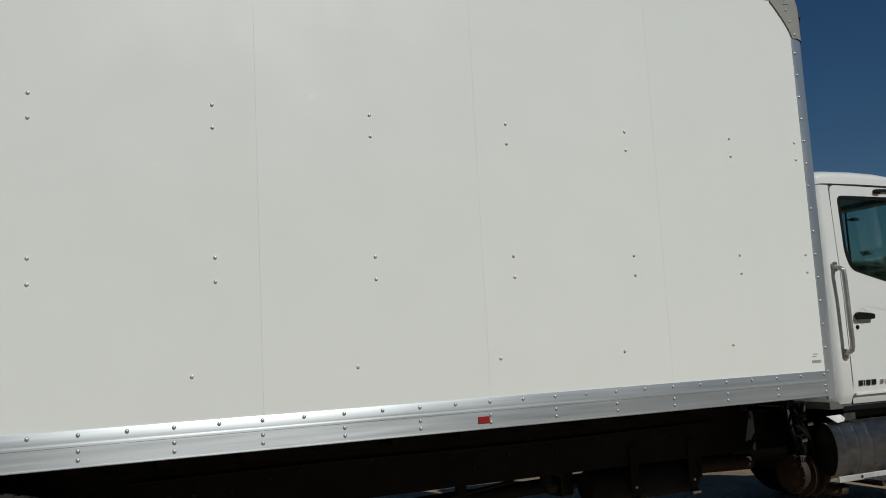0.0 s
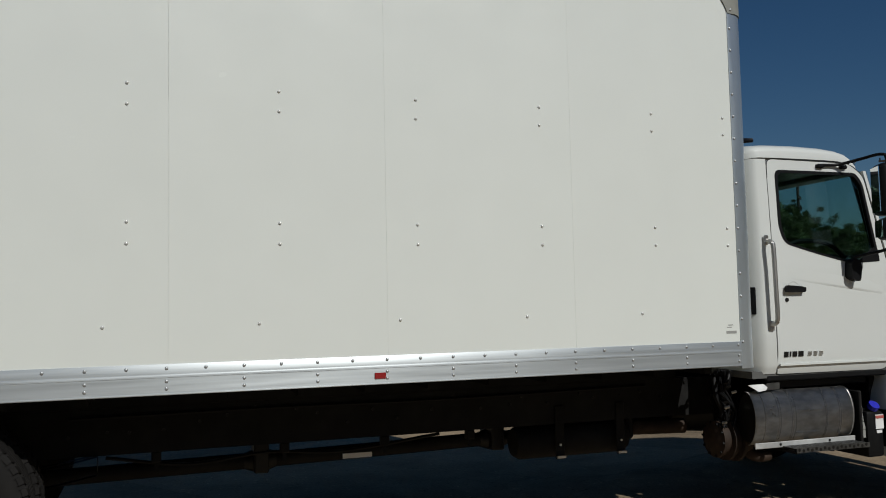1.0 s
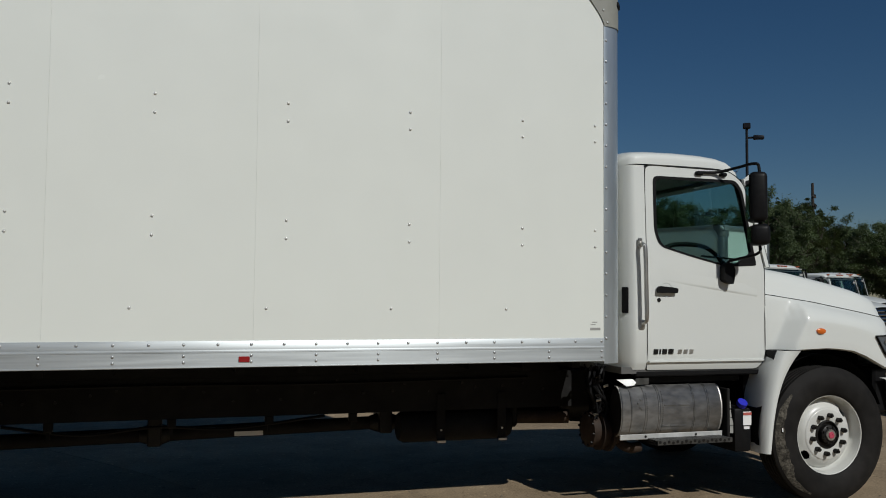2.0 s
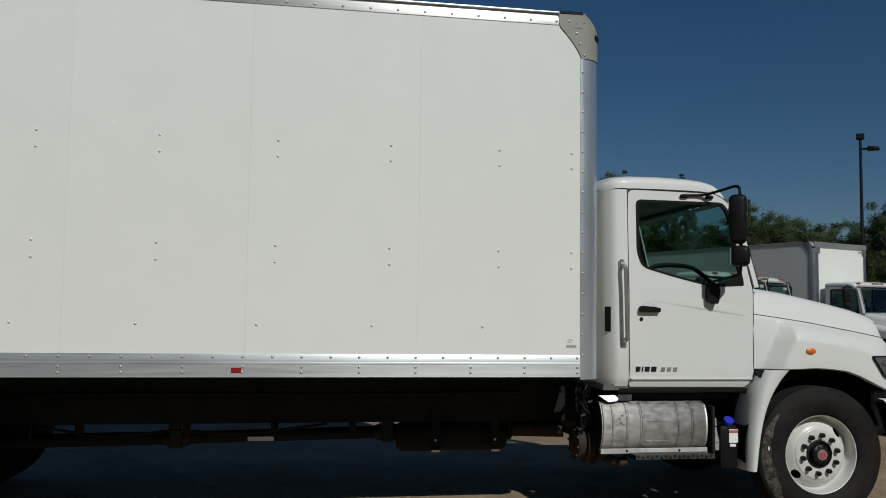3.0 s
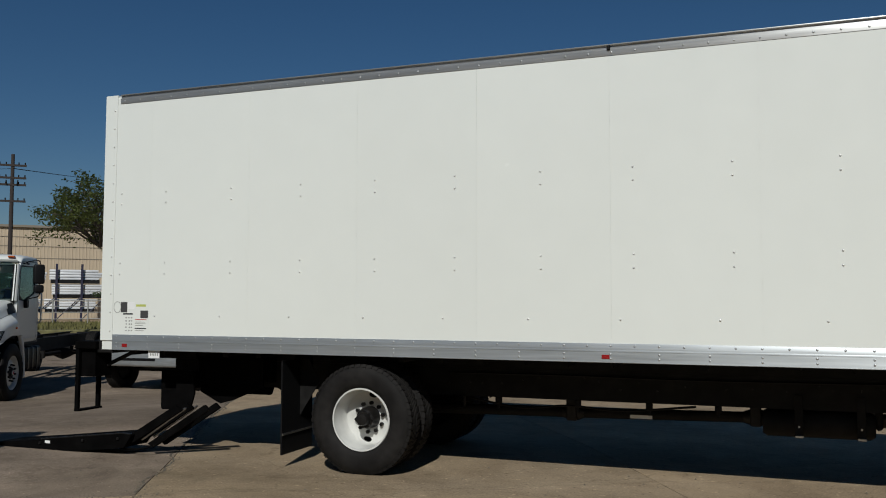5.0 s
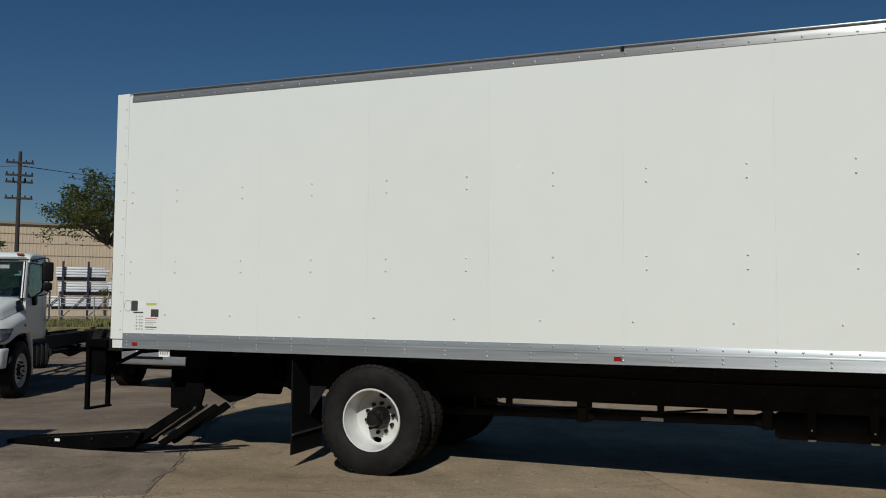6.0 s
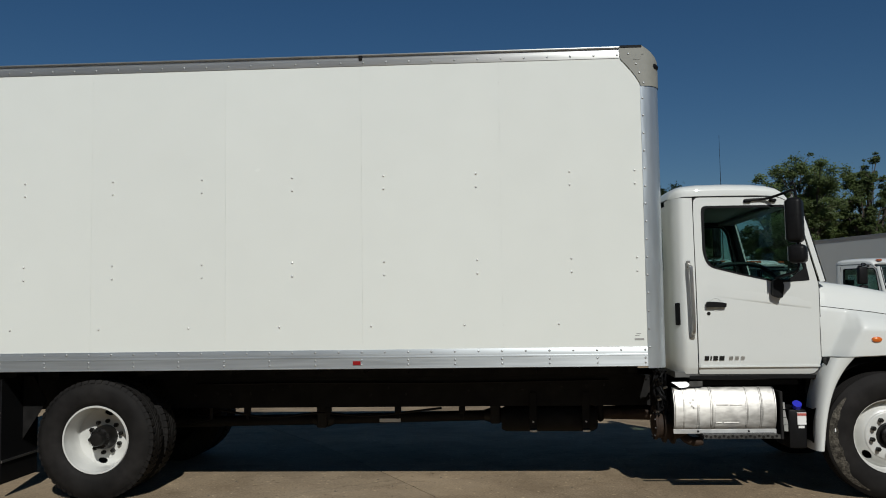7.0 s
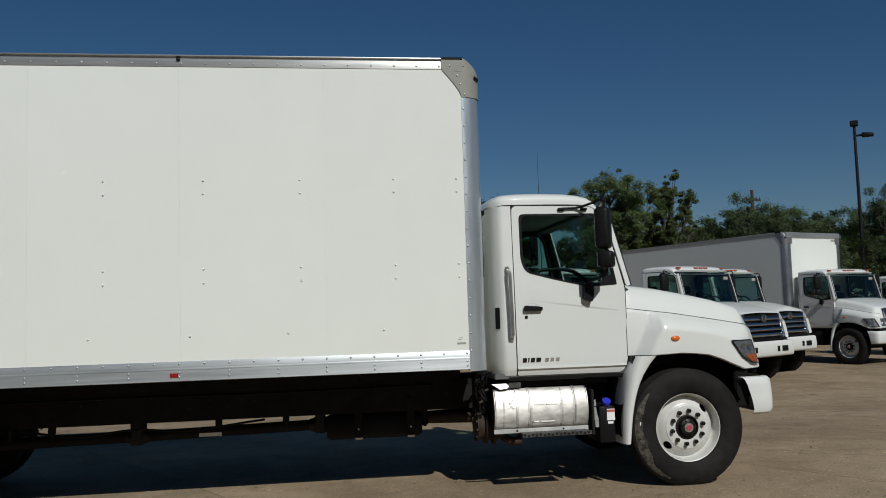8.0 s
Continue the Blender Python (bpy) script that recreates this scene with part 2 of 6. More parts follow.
def pierced(bm, outer, inner, yfun, thick, rings=10):
    """A curved plate with one opening: both outlines in x and z."""
    c = sum((Vector(p) for p in inner), Vector((0, 0))) / len(inner)
    angs = sorted({round(math.atan2(p[1] - c.y, p[0] - c.x), 4) for p in list(outer) + list(inner)} | {round(-math.pi + 2 * math.pi * k / 60, 4) for k in range(60)})
    front = []
    for k in range(rings + 1):
        t = k / rings
        front.append([ray_to(inner, c, a).lerp(ray_to(outer, c, a), t) for a in angs])
    def at(p, off):
        return (p.x, yfun(p.x, p.y) + off, p.y)
    r = [[at(p, thick) for p in front[0]]] + [[at(p, 0) for p in row] for row in front] + [[at(p, thick) for p in front[-1]]]
    r.append(r[0])
    return loft(bm, r, closed=True)


def flipped(bm):
    for v in bm.verts:
        v.co.y = 2 * YC - v.co.y
    return bm


def dome_mesh(name, r, h, mat, n=10):
    bm = bmesh.new()
    lathe(bm, [(r, 0.0), (r * 0.92, -h * 0.55), (r * 0.6, -h * 0.9), (0.0, -h)], 0, 0, n)
    me = bpy.data.meshes.new(name)
    bmesh.ops.recalc_face_normals(bm, faces=bm.faces)
    bm.to_mesh(me)
    bm.free()
    me.materials.append(mat)
    me.polygons.foreach_set("use_smooth", [True] * len(me.polygons))
    return me


RIVET_RAIL = dome_mesh("rivet", 0.0095, 0.006, RIVET)
RIVET_PANEL = dome_mesh("rivet", 0.0095, 0.0075, WHITE_RIVET)
RIVET_POST = dome_mesh("rivet", 0.0095, 0.006, RIVET)


# ---- wheels ----
AXLE_Z, TYRE_R, TREAD_Z = 0.486, 0.532, -0.032


def settle(bm):
    for v in bm.verts:
        v.co.z = max(v.co.z, TREAD_Z)
    return bm


def tyre_mesh(cx, y0, y1, lugs):
    """A truck tyre between y0 (outer wall) and y1, with ribs or lugs."""
    bm, w = bmesh.new(), y1 - y0
    R, n = TYRE_R, 72
    prof = [(0.300, y0 + 0.045), (0.315, y0 + 0.022), (0.345, y0 + 0.008), (0.40, y0), (0.445, y0 + 0.002), (0.475, y0 + 0.010), (0.498, y0 + 0.024), (R - 0.004, y0 + 0.042)]
    ribs = []
    for k in range(5):
        a = y0 + 0.046 + (w - 0.092) * k / 5
        b = y0 + 0.046 + (w - 0.092) * (k + 1) / 5
        ribs += [(R - (0.012 if lugs and k in (0, 4) else 0), a), (R - (0.012 if lugs and k in (0, 4) else 0), b - 0.014), (R - 0.014, b - 0.012), (R - 0.014, b - 0.002)]
    prof += ribs[:-2] + [(r, 2 * (y0 + w / 2) - y) for r, y in prof[::-1]]
    lathe(bm, prof, cx, AXLE_Z, n)
    return settle(bm)


LUGS = 52


def lug(bm, cx, y0, w, k, side):
    """One tread block at the tyre's shoulder."""
    R = TYRE_R
    ya, yb = (y0 + 0.020, y0 + 0.085) if side == 0 else (y0 + w - 0.020, y0 + w - 0.085)
    a0 = 2 * math.pi * (k + 0.5 * side) / LUGS
    a1 = a0 + 2 * math.pi / LUGS * 0.62
    rings = []
    for y, r, da in ((ya, R - 0.026, 0.01), (ya + (0.012 if side == 0 else -0.012), R, 0.01), (yb, R, -0.02), (yb, R - 0.02, -0.02)):
        rings.append([(cx + r * math.cos(a), y, AXLE_Z + r * math.sin(a)) for a in (a0 + da, a1 + da)])
    rows = [list(q) for q in zip(*rings)]
    inner = [[(p[0] + (cx - p[0]) * 0.05, p[1], p[2] + (AXLE_Z - p[2]) * 0.05) for p in row] for row in rows]
    loft(bm, [inner[0], rows[0], rows[1], inner[1]])
    return bm


def disc_with_holes(bm, cx, y, r_in, r_out, holes, hole_r, hole_at, dish=0.0, start=0.0, open_at=(0, 3)):
    """A wheel disc whose hand holes go through: sectors with round openings."""
    n = holes

    def at(rr, th, off=0.0):
        t = (rr - r_in) / (r_out - r_in)
        return (cx + rr * math.cos(th), y + off + dish * (0.35 * t + 0.65 * t * t), AXLE_Z + rr * math.sin(th))
    for k in range(n):
        a, half, m = start + 2 * math.pi * k / n, math.pi / n, 96
        if k not in open_at:
            loft(bm, [[at(r_in + (r_out - r_in) * i / 24, a - half + 2 * half * j / 24) for j in range(25)] for i in range(25)])
            continue
        rim = [(r_in + (r_out - r_in) * (0.5 + 0.5 * u), v * half) for u, v in [(-1 + i / 12, -1) for i in range(24)] + [(1, -1 + i / 12) for i in range(24)] + [(1 - i / 12, 1) for i in range(24)] + [(-1, 1 - i / 12) for i in range(24)]]
        edge = []
        for rr, th in rim:
            e = math.atan2(th * hole_at / 1.25, (rr - hole_at) / 0.72)
            edge.append((hole_at + hole_r * 0.72 * math.cos(e), hole_r * 1.25 * math.sin(e) / hole_at))
        rings = [[at(r, a + th, 0.014) for r, th in edge], [at(r, a + th) for r, th in edge]]
        for f in (0.33, 0.66, 1.0):
            rings.append([at(p[0] + (q[0] - p[0]) * f, a + p[1] + (q[1] - p[1]) * f) for p, q in zip(edge, rim)])
        loft(bm, rings, closed=True)
    bmesh.ops.remove_doubles(bm, verts=bm.verts, dist=0.0004)
    return bm


def wheel(parent, cx, outer_y, front, side=1, detail=True):
    """One wheel end: outer_y is the tyre's outer wall; the rear ends carry two tyres."""
    fix = (lambda b: b) if side > 0 else flipped
    name = "front_wheel" if front else "rear_wheel"
    w = 0.275
    bm = bmesh.new()
    fy = outer_y + 0.030
    if front:
        lathe(bm, [(0.300, fy + 0.05), (0.320, fy + 0.012), (0.319, fy + 0.003), (0.312, fy), (0.303, fy + 0.004), (0.297, fy + 0.024), (0.292, fy + 0.060), (0.285, fy + 0.095), (0.272, fy + 0.108)], cx, AXLE_Z, 56)
        disc_with_holes(bm, cx, fy + 0.040, 0.205, 0.274, 6, 0.036, 0.240, dish=0.069, start=radians(42))
        lathe(bm, [(0.206, fy + 0.0405), (0.200, fy + 0.033), (0.192, fy + 0.030), (0.115, fy + 0.030), (0.108, fy + 0.034), (0.108, fy + 0.08)], cx, AXLE_Z, 44)
    else:
        lathe(bm, [(0.296, fy + 0.05), (0.305, fy + 0.012), (0.299, fy), (0.286, fy + 0.002), (0.279, fy + 0.05), (0.262, fy + 0.12), (0.256, fy + 0.205), (0.250, fy + 0.213)], cx, AXLE_Z, 48)
        disc_with_holes(bm, cx, fy + 0.227, 0.180, 0.252, 6, 0.036, 0.218, dish=-0.012, start=-1.70)
        lathe(bm, [(0.182, fy + 0.227), (0.10, fy + 0.227)], cx, AXLE_Z, 40)
    top = part(name, fix(bm), RIM, parent, "white-painted steel disc wheel")
    back = fy + (0.150 if front else 0.270)
    part("brake_drum", fix(lathe(bmesh.new(), [(0.285, back + 0.06), (0.280, back), (0.0, back)], cx, AXLE_Z, 32)), PLASTIC, top)
    t0 = part("tyre", fix(tyre_mesh(cx, outer_y, outer_y + w, not front)), RUBBER, top)
    if not front:
        part("tyre", fix(tyre_mesh(cx, outer_y + w + 0.06, outer_y + 2 * w + 0.06, True)), RUBBER, top)
        for y0 in (outer_y, outer_y + w + 0.06):
            joined = bmesh.new()
            for k in range(LUGS):
                for e in (0, 1):
                    lowest = AXLE_Z + TYRE_R * math.sin(2 * math.pi * (k + 0.8) / LUGS) < TREAD_Z + 0.02
                    if lowest:
                        continue
                    if detail and e == 0:
                        part("tread_lug", fix(lug(bmesh.new(), cx, y0, w, k, e)), RUBBER, top)
                    else:
                        lug(joined, cx, y0, w, k, e)
            tagged(part("tread", fix(joined), RUBBER, top), kind="stuff")
    bm = bmesh.new()
    if front:
        lathe(bm, [(0.112, fy + 0.034), (0.108, fy + 0.022), (0.100, fy + 0.020), (0.094, fy + 0.040), (0.078, fy + 0.040), (0.074, fy + 0.004), (0.060, fy - 0.004), (0.050, fy - 0.006)], cx, AXLE_Z, 32)
        for k in range(8):
            a = 2 * math.pi * (k + 0.5) / 8
            tube(bm, [(cx + 0.064 * math.cos(a), fy + 0.01, AXLE_Z + 0.064 * math.sin(a)), (cx + 0.064 * math.cos(a), fy - 0.012, AXLE_Z + 0.064 * math.sin(a))], 0.008, 6)
    else:
        lathe(bm, [(0.108, fy + 0.227), (0.104, fy + 0.15), (0.094, fy + 0.125), (0.090, fy + 0.095), (0.066, fy + 0.090), (0.062, fy + 0.030), (0.054, fy + 0.016), (0.030, fy + 0.012), (0.0, fy + 0.012)], cx, AXLE_Z, 28)
        for k in range(8):
            a = 2 * math.pi * k / 8
            tube(bm, [(cx + 0.079 * math.cos(a), fy + 0.10, AXLE_Z + 0.079 * math.sin(a)), (cx + 0.079 * math.cos(a), fy + 0.072, AXLE_Z + 0.079 * math.sin(a))], 0.0095, 6)
    part("hub", fix(bm), GREASE, top, "greasy dark hub")
    if front:
        part("hub_cap", fix(lathe(bmesh.new(), [(0.046, fy - 0.004), (0.042, fy - 0.016), (0.0, fy - 0.017)], cx, AXLE_Z, 20)), STEEL, top)
        part("hub_window", fix(lathe(bmesh.new(), [(0.027, fy - 0.016), (0.025, fy - 0.022), (0.012, fy - 0.023), (0.010, fy - 0.020), (0.0, fy - 0.020)], cx, AXLE_Z, 16)), PINK, top, "red oil window")
    if detail:
        nut_r, base = (0.150, fy + 0.031) if front else (0.1425, fy + 0.228)
        for k in range(10):
            a = 2 * math.pi * (k + 0.3) / 10
            x, z = cx + nut_r * math.cos(a), AXLE_Z + nut_r * math.sin(a)
            bm = tube(bmesh.new(), [(x, base, z), (x, base - 0.034, z)], 0.0195, 6)
            tube(bm, [(x, base - 0.028, z), (x, base - 0.046, z)], 0.011, 8)
            part("wheel_nut", fix(bm), GREASE, top)
    return top


def scuff(parent, cx, y):
    """A worn, dusty patch on the front tyre's outer wall."""
    bm, rng = bmesh.new(), random.Random(5)
    rows = []
    for k in range(46):
        a = radians(138 + 108 * k / 45)
        edge = min(k, 45 - k) / 22
        r1 = 0.492 + 0.020 * min(1, edge * 3)
        r0 = r1 - (0.012 + 0.078 * min(1, edge * 1.5)) * (0.82 + 0.12 * math.sin(k * 0.31) + 0.07 * math.sin(k * 0.83 + 1.0) + rng.uniform(-0.05, 0.05))
        row = []
        for j in range(4):
            r = r0 + (r1 - r0) * j / 3
            off = 0.0 if r < 0.445 else (0.002 + (r - 0.445) * 0.27 if r < 0.475 else 0.010 + (r - 0.475) * 0.62)
            row.append((cx + r * math.cos(a), y + off - 0.0025, AXLE_Z + r * math.sin(a)))
        rows.append(row)
    loft(bm, rows)
    return part("scuff_mark", settle(bm), WORN, parent, "dusty scuffed patch on the tyre wall")


# ---- cab ----
def side_y(x, z):
    """How far in the cab's side lies: upright below the window, leaning in above."""
    y = 0.205 + max(0.0, z - 1.74) * 0.04 + max(0.0, 1.075 - z) * 0.45
    return y


WINDOW = rounded([(1.172, 2.480), (1.905, 2.478), (1.965, 2.40), (2.070, 1.815), (1.80, 1.800), (1.50, 1.868), (1.215, 1.945), (1.172, 2.06)], [0.05, 0.04, 0.04, 0.03, 0.03, 0.10, 0.10, 0.06])
DOOR = rounded([(1.100, 2.565), (1.860, 2.555), (1.985, 2.46), (2.150, 1.78), (2.150, 1.10), (2.105, 1.000), (1.105, 1.004)], [0.06, 0.08, 0.05, 0.03, 0.06, 0.05, 0.02])


def both(fn):
    for side in (1, -1):
        fn((lambda b: b) if side > 0 else flipped, side)


def make_cab(truck, detail=True, markers=False, screen=None):
    # roof, with rounded edges all round
    bm, rows = bmesh.new(), []
    xs = [0.910, 0.916, 0.927, 0.945, 0.970, 0.998, 1.035, 1.15, 1.40, 1.65, 1.78, 1.86, 1.91, 1.95]
    crown = [2.572, 2.598, 2.625, 2.652, 2.672, 2.686, 2.696, 2.708, 2.712, 2.704, 2.688, 2.664, 2.632, 2.585]
    foot = [2.556, 2.557, 2.558, 2.560, 2.563, 2.567, 2.570, 2.572, 2.572, 2.570, 2.566, 2.556, 2.530, 2.490]
    pull = [0.16, 0.126, 0.100, 0.066, 0.032, 0.010, 0.0, 0.0, 0.0, 0.0, 0.0, 0.0, 0.0, 0.0]
    for x, top, base, inset in zip(xs, crown, foot, pull):
        row, e = [], 0.2365 + inset
        for k in range(41):
            th = math.pi * k / 40
            u, h = -math.copysign(abs(math.cos(th)) ** (2 / 4.6), math.cos(th)), math.sin(th) ** (2 / 4.6)
            row.append((x - 0.03 * (abs(u) ** 3) * (x > 1.6), YC + u * (YC - e), base + (top - base) * h))
        rows.append(row)
    loft(bm, rows)
    roof = part("roof", bm, PAINT, truck)
    tagged(roof, "white-painted rounded cab roof")
    bm = bmesh.new()
    bm.faces.new([bm.verts.new(p) for p in ((0.93, 0.33, 2.515), (1.90, 0.33, 2.515), (1.90, 2 * YC - 0.33, 2.515), (0.93, 2 * YC - 0.33, 2.515))])
    part("headliner", bm, LINER, truck)

    def corner(fix, side):
        # rear corner of the cab beside the door
        bm = bmesh.new()
        rings = []
        for z in (1.01, 1.045, 1.075, 1.40, 1.74, 2.00, 2.25, 2.45, 2.53, 2.56):
            y = 0.205 + max(0.0, z - 1.74) * 0.04 + max(0.0, 1.075 - z) * 0.45
            ring = [(1.094, y + 0.012, z), (1.094, y - 0.001, z), (1.05, y - 0.001, z), (1.014, y - 0.001, z), (1.000, y + 0.003, z), (0.982, y + 0.014, z), (0.965, y + 0.034, z), (0.946, y + 0.062, z),
                    (0.930, y + 0.096, z), (0.920, y + 0.128, z), (0.913, y + 0.16, z), (0.910, y + 0.30, z)]
            rings.append(ring)
        loft(bm, rings)
        part("corner_panel", fix(bm), PAINT, truck)
        # windscreen post
        bm = bmesh.new()
        rings = []
        for t in (0, 0.25, 0.5, 0.75, 1):
            x, z = 1.985 + 0.180 * t + 0.02, 2.50 - 0.70 * t
            y = side_y(1.0, z)
            rings.append([(x - 0.025, y + 0.01, z), (x - 0.022, y - 0.002, z), (x + 0.008, y + 0.002, z), (x + 0.030, y + 0.022, z + 0.005), (x + 0.034, y + 0.075, z), (x, y + 0.06, z)])
        loft(bm, rings, closed=True, caps=True)
        post = part("windscreen_post", fix(bm), PAINT, truck)
        part("post_trim", fix(tube(bmesh.new(), [(1.985 + 0.180 * t, side_y(1.0, 2.50 - 0.70 * t) + 0.085, 2.50 - 0.70 * t) for t in (0, 0.5, 1)], 0.034, 8)), PLASTIC, post)
        part("windscreen_seal", fix(tube(bmesh.new(), [(2.042 + 0.180 * t, side_y(1.0, 2.50 - 0.70 * t) + 0.040, 2.50 - 0.70 * t) for t in (0, 0.5, 1)], 0.011, 6)), PLASTIC, post)
        door = part("door", fix(pierced(bmesh.new(), DOOR, WINDOW, side_y, 0.05, 14)), PAINT, truck, "white-painted cab door, closed")
        gap = [(p[0], side_y(p[0], p[1]) - 0.0004, p[1]) for p in DOOR]
        part("door_gap", fix(tube(bmesh.new(), gap + gap[:1], 0.0030, 5)), GREASE, door)
        c = sum((Vector(p) for p in WINDOW), Vector((0, 0))) / len(WINDOW)
        inner = [tuple(c + (Vector(p) - c) * 0.955) for p in WINDOW]
        outer = [tuple(c + (Vector(p) - c) * 1.012) for p in WINDOW]
        part("window_seal", fix(pierced(bmesh.new(), outer, inner, lambda x, z: side_y(1.0, z) - 0.003, 0.03, 1)), PLASTIC, door)
        bm = bmesh.new()
        pane = [tuple(c + (Vector(p) - c) * 0.985) for p in WINDOW]
        prism(bm, pane, 0.012, 0.017, lambda x, z: side_y(1.0, z))
        g = part("window", fix(bm), GLASS, door, "tinted side window, shut")
        part("door_lining", fix(pierced(bmesh.new(), DOOR, WINDOW, lambda x, z: side_y(x, z) + 0.053, 0.008, 2)), PLASTIC, door)
        # black quarter piece at the window's front foot
        part("quarter_trim", fix(prism(bmesh.new(), rounded([(1.86, 1.80), (2.075, 1.812), (2.05, 1.93)], 0.01), -0.002, 0.012, lambda x, z: side_y(1.0, z))), PLASTIC, door)
        if detail:
            bm = prism(bmesh.new(), rounded([(1.175, 1.588), (1.345, 1.588), (1.350, 1.622), (1.30, 1.632), (1.19, 1.640), (1.172, 1.625)], 0.012), -0.034, -0.012, side_y)
            box(bm, 1.185, 1.205, 0.18, 0.21, 1.60, 1.628)
            box(bm, 1.320, 1.340, 0.18, 0.21, 1.60, 1.622)
            part("door_handle", fix(bm), PLASTIC, door, "black pull handle")
            bm = lathe(bmesh.new(), [(0.055, 0.0), (0.050, 0.012), (0.03, 0.02), (0.0, 0.022)], 0, 0, 20)
            for v in bm.verts:
                v.co = Vector((1.262 + v.co.x, 0.2025 + v.co.y * 0.2, 1.612 + v.co.z))
            part("handle_cup", fix(bm), PAINT, door)
            bm = lathe(bmesh.new(), [(0.016, 0.0), (0.014, -0.006), (0.0, -0.007)], 1.200, 1.535, 14)
            for v in bm.verts:
                v.co.y += 0.204
            part("door_lock", fix(bm), GREASE, door)
            for k, (a, b) in enumerate(((1.150, 1.186), (1.199, 1.210), (1.224, 1.262), (1.276, 1.318))):
                part("badge_bar", fix(prism(bmesh.new(), [(a, 1.128), (b, 1.128), (b + 0.004, 1.165), (a + 0.004, 1.165)], -0.007, -0.001, side_y)), GREASE, door, "dark raised badge block")
            for k in range(3):
                a = 1.358 + 0.050 * k
                part("badge_bar", fix(prism(bmesh.new(), [(a, 1.130), (a + 0.032, 1.130), (a + 0.038, 1.160), (a + 0.006, 1.160)], -0.006, -0.001, side_y)), STEEL, door, "chrome raised badge block")
        crease = []
        for k in range(9):
            x, f = 1.20 + 0.11 * k, min(1.0, k / 5)
            z = 1.695 - 0.135 * (x - 1.20)
            f *= min(1.0, (8.4 - k) / 2)
            crease.append([(x, 0.2056, z + 0.085), (x, 0.2056 - 0.0075 * f, z + 0.006), (x, 0.2056 - 0.007 * f, z), (x, 0.2056, z - 0.014)])
        part("door_crease", fix(loft(bmesh.new(), crease)), PAINT, door)
        part("door_moulding", fix(prism(bmesh.new(), [(1.112, 1.066), (2.135, 1.066), (2.140, 1.080), (1.112, 1.080)], -0.009, 0.004, lambda x, z: 0.205)), PAINT, door)
        part("inner_handle", fix(tube(bmesh.new(), curve_pts([(1.29, 0.29, 1.93), (1.40, 0.29, 1.965), (1.62, 0.29, 1.962), (1.74, 0.29, 1.91), (1.84, 0.29, 1.82)], 5), 0.018, 8)), PLASTIC, door)
        part("grab_rail", fix(tube(bmesh.new(), curve_pts([(1.035, 0.205, 1.965), (1.04, 0.150, 1.945), (1.045, 0.135, 1.90), (1.052, 0.135, 1.60), (1.055, 0.135, 1.42), (1.055, 0.150, 1.375), (1.055, 0.205, 1.355)], 5), 0.0165, 10)), STEEL, truck, "polished steel grab rail")
        for z, x in ((1.965, 1.035), (1.352, 1.055)):
            part("grab_rail_foot", fix(one_box(x - 0.018, x + 0.018, 0.186, 0.204, z - 0.035, z + 0.035, 0.006)), STEEL, truck)
        vent = prism(bmesh.new(), rounded([(-0.026, 1.435), (0.026, 1.435), (0.026, 1.63), (-0.026, 1.63)], 0.01), -0.006, 0.02)
        bmesh.ops.transform(vent, matrix=pose(0.946, 0.262, 0, 0, 0, -56), verts=vent.verts)
        part("air_vent", fix(vent), PLASTIC, truck, "black cab vent slot")
        # mirrors on their arm
        frame_ = part("mirror_arm", fix(tube(bmesh.new(), curve_pts([(1.56, 0.222, 2.528), (1.73, 0.210, 2.536), (1.83, 0.09, 2.562), (1.865, -0.06, 2.572), (1.880, -0.095, 2.52), (1.880, -0.095, 2.25), (1.880, -0.095, 1.98), (1.870, -0.08, 1.890), (1.80, 0.08, 1.850), (1.775, 0.15, 1.83), (1.775, 0.165, 1.76)], 5), 0.0115, 8)), PLASTIC, truck, "black tubular mirror arm")
        def turned(bm):
            bmesh.ops.rotate(bm, verts=bm.verts, cent=(1.88, -0.08, 0), matrix=Matrix.Rotation(radians(-27), 3, "Z"))
            return fix(bm)
        m = part("mirror", turned(one_box(1.805, 1.935, -0.180, 0.020, 2.125, 2.500, 0.038, 3)), PLASTIC, frame_, "tall black wing mirror housing")
        part("mirror_glass", turned(one_box(1.801, 1.806, -0.160, 0.0, 2.15, 2.475)), MIRROR, m)
        m = part("mirror", turned(one_box(1.815, 1.955, -0.165, 0.010, 1.950, 2.108, 0.038, 3)), PLASTIC, frame_, "small black wide-angle mirror")
        part("mirror_glass", turned(one_box(1.811, 1.816, -0.150, -0.005, 1.97, 2.09)), MIRROR, m)
        part("arm_foot", fix(prism(bmesh.new(), rounded([(1.735, 1.685), (1.815, 1.655), (1.835, 1.78), (1.790, 1.835), (1.740, 1.81)], 0.025), 0.135, 0.205)), PLASTIC, frame_)
        for x in (1.572, 1.790):
            part("arm_foot", fix(one_box(x - 0.032, x + 0.032, 0.208, 0.245, 2.506, 2.536, 0.009)), PLASTIC, frame_)
        # lower edge under the door
        part("door_sill", fix(one_box(1.02, 2.12, 0.235, 0.33, 0.955, 1.000, 0.01)), PLASTIC, truck)

    both(corner)
    # back, floor and front bulkhead
    bm = one_box(0.911, 0.940, 0.50, 2 * YC - 0.50, 1.02, 1.94)
    box(bm, 0.911, 0.940, 0.50, 2 * YC - 0.50, 2.36, 2.52)
    box(bm, 0.911, 0.940, 0.50, 0.66, 1.94, 2.36)
    box(bm, 0.911, 0.940, 2 * YC - 0.66, 2 * YC - 0.50, 1.94, 2.36)
    back = part("back_panel", bm, PAINT, truck)
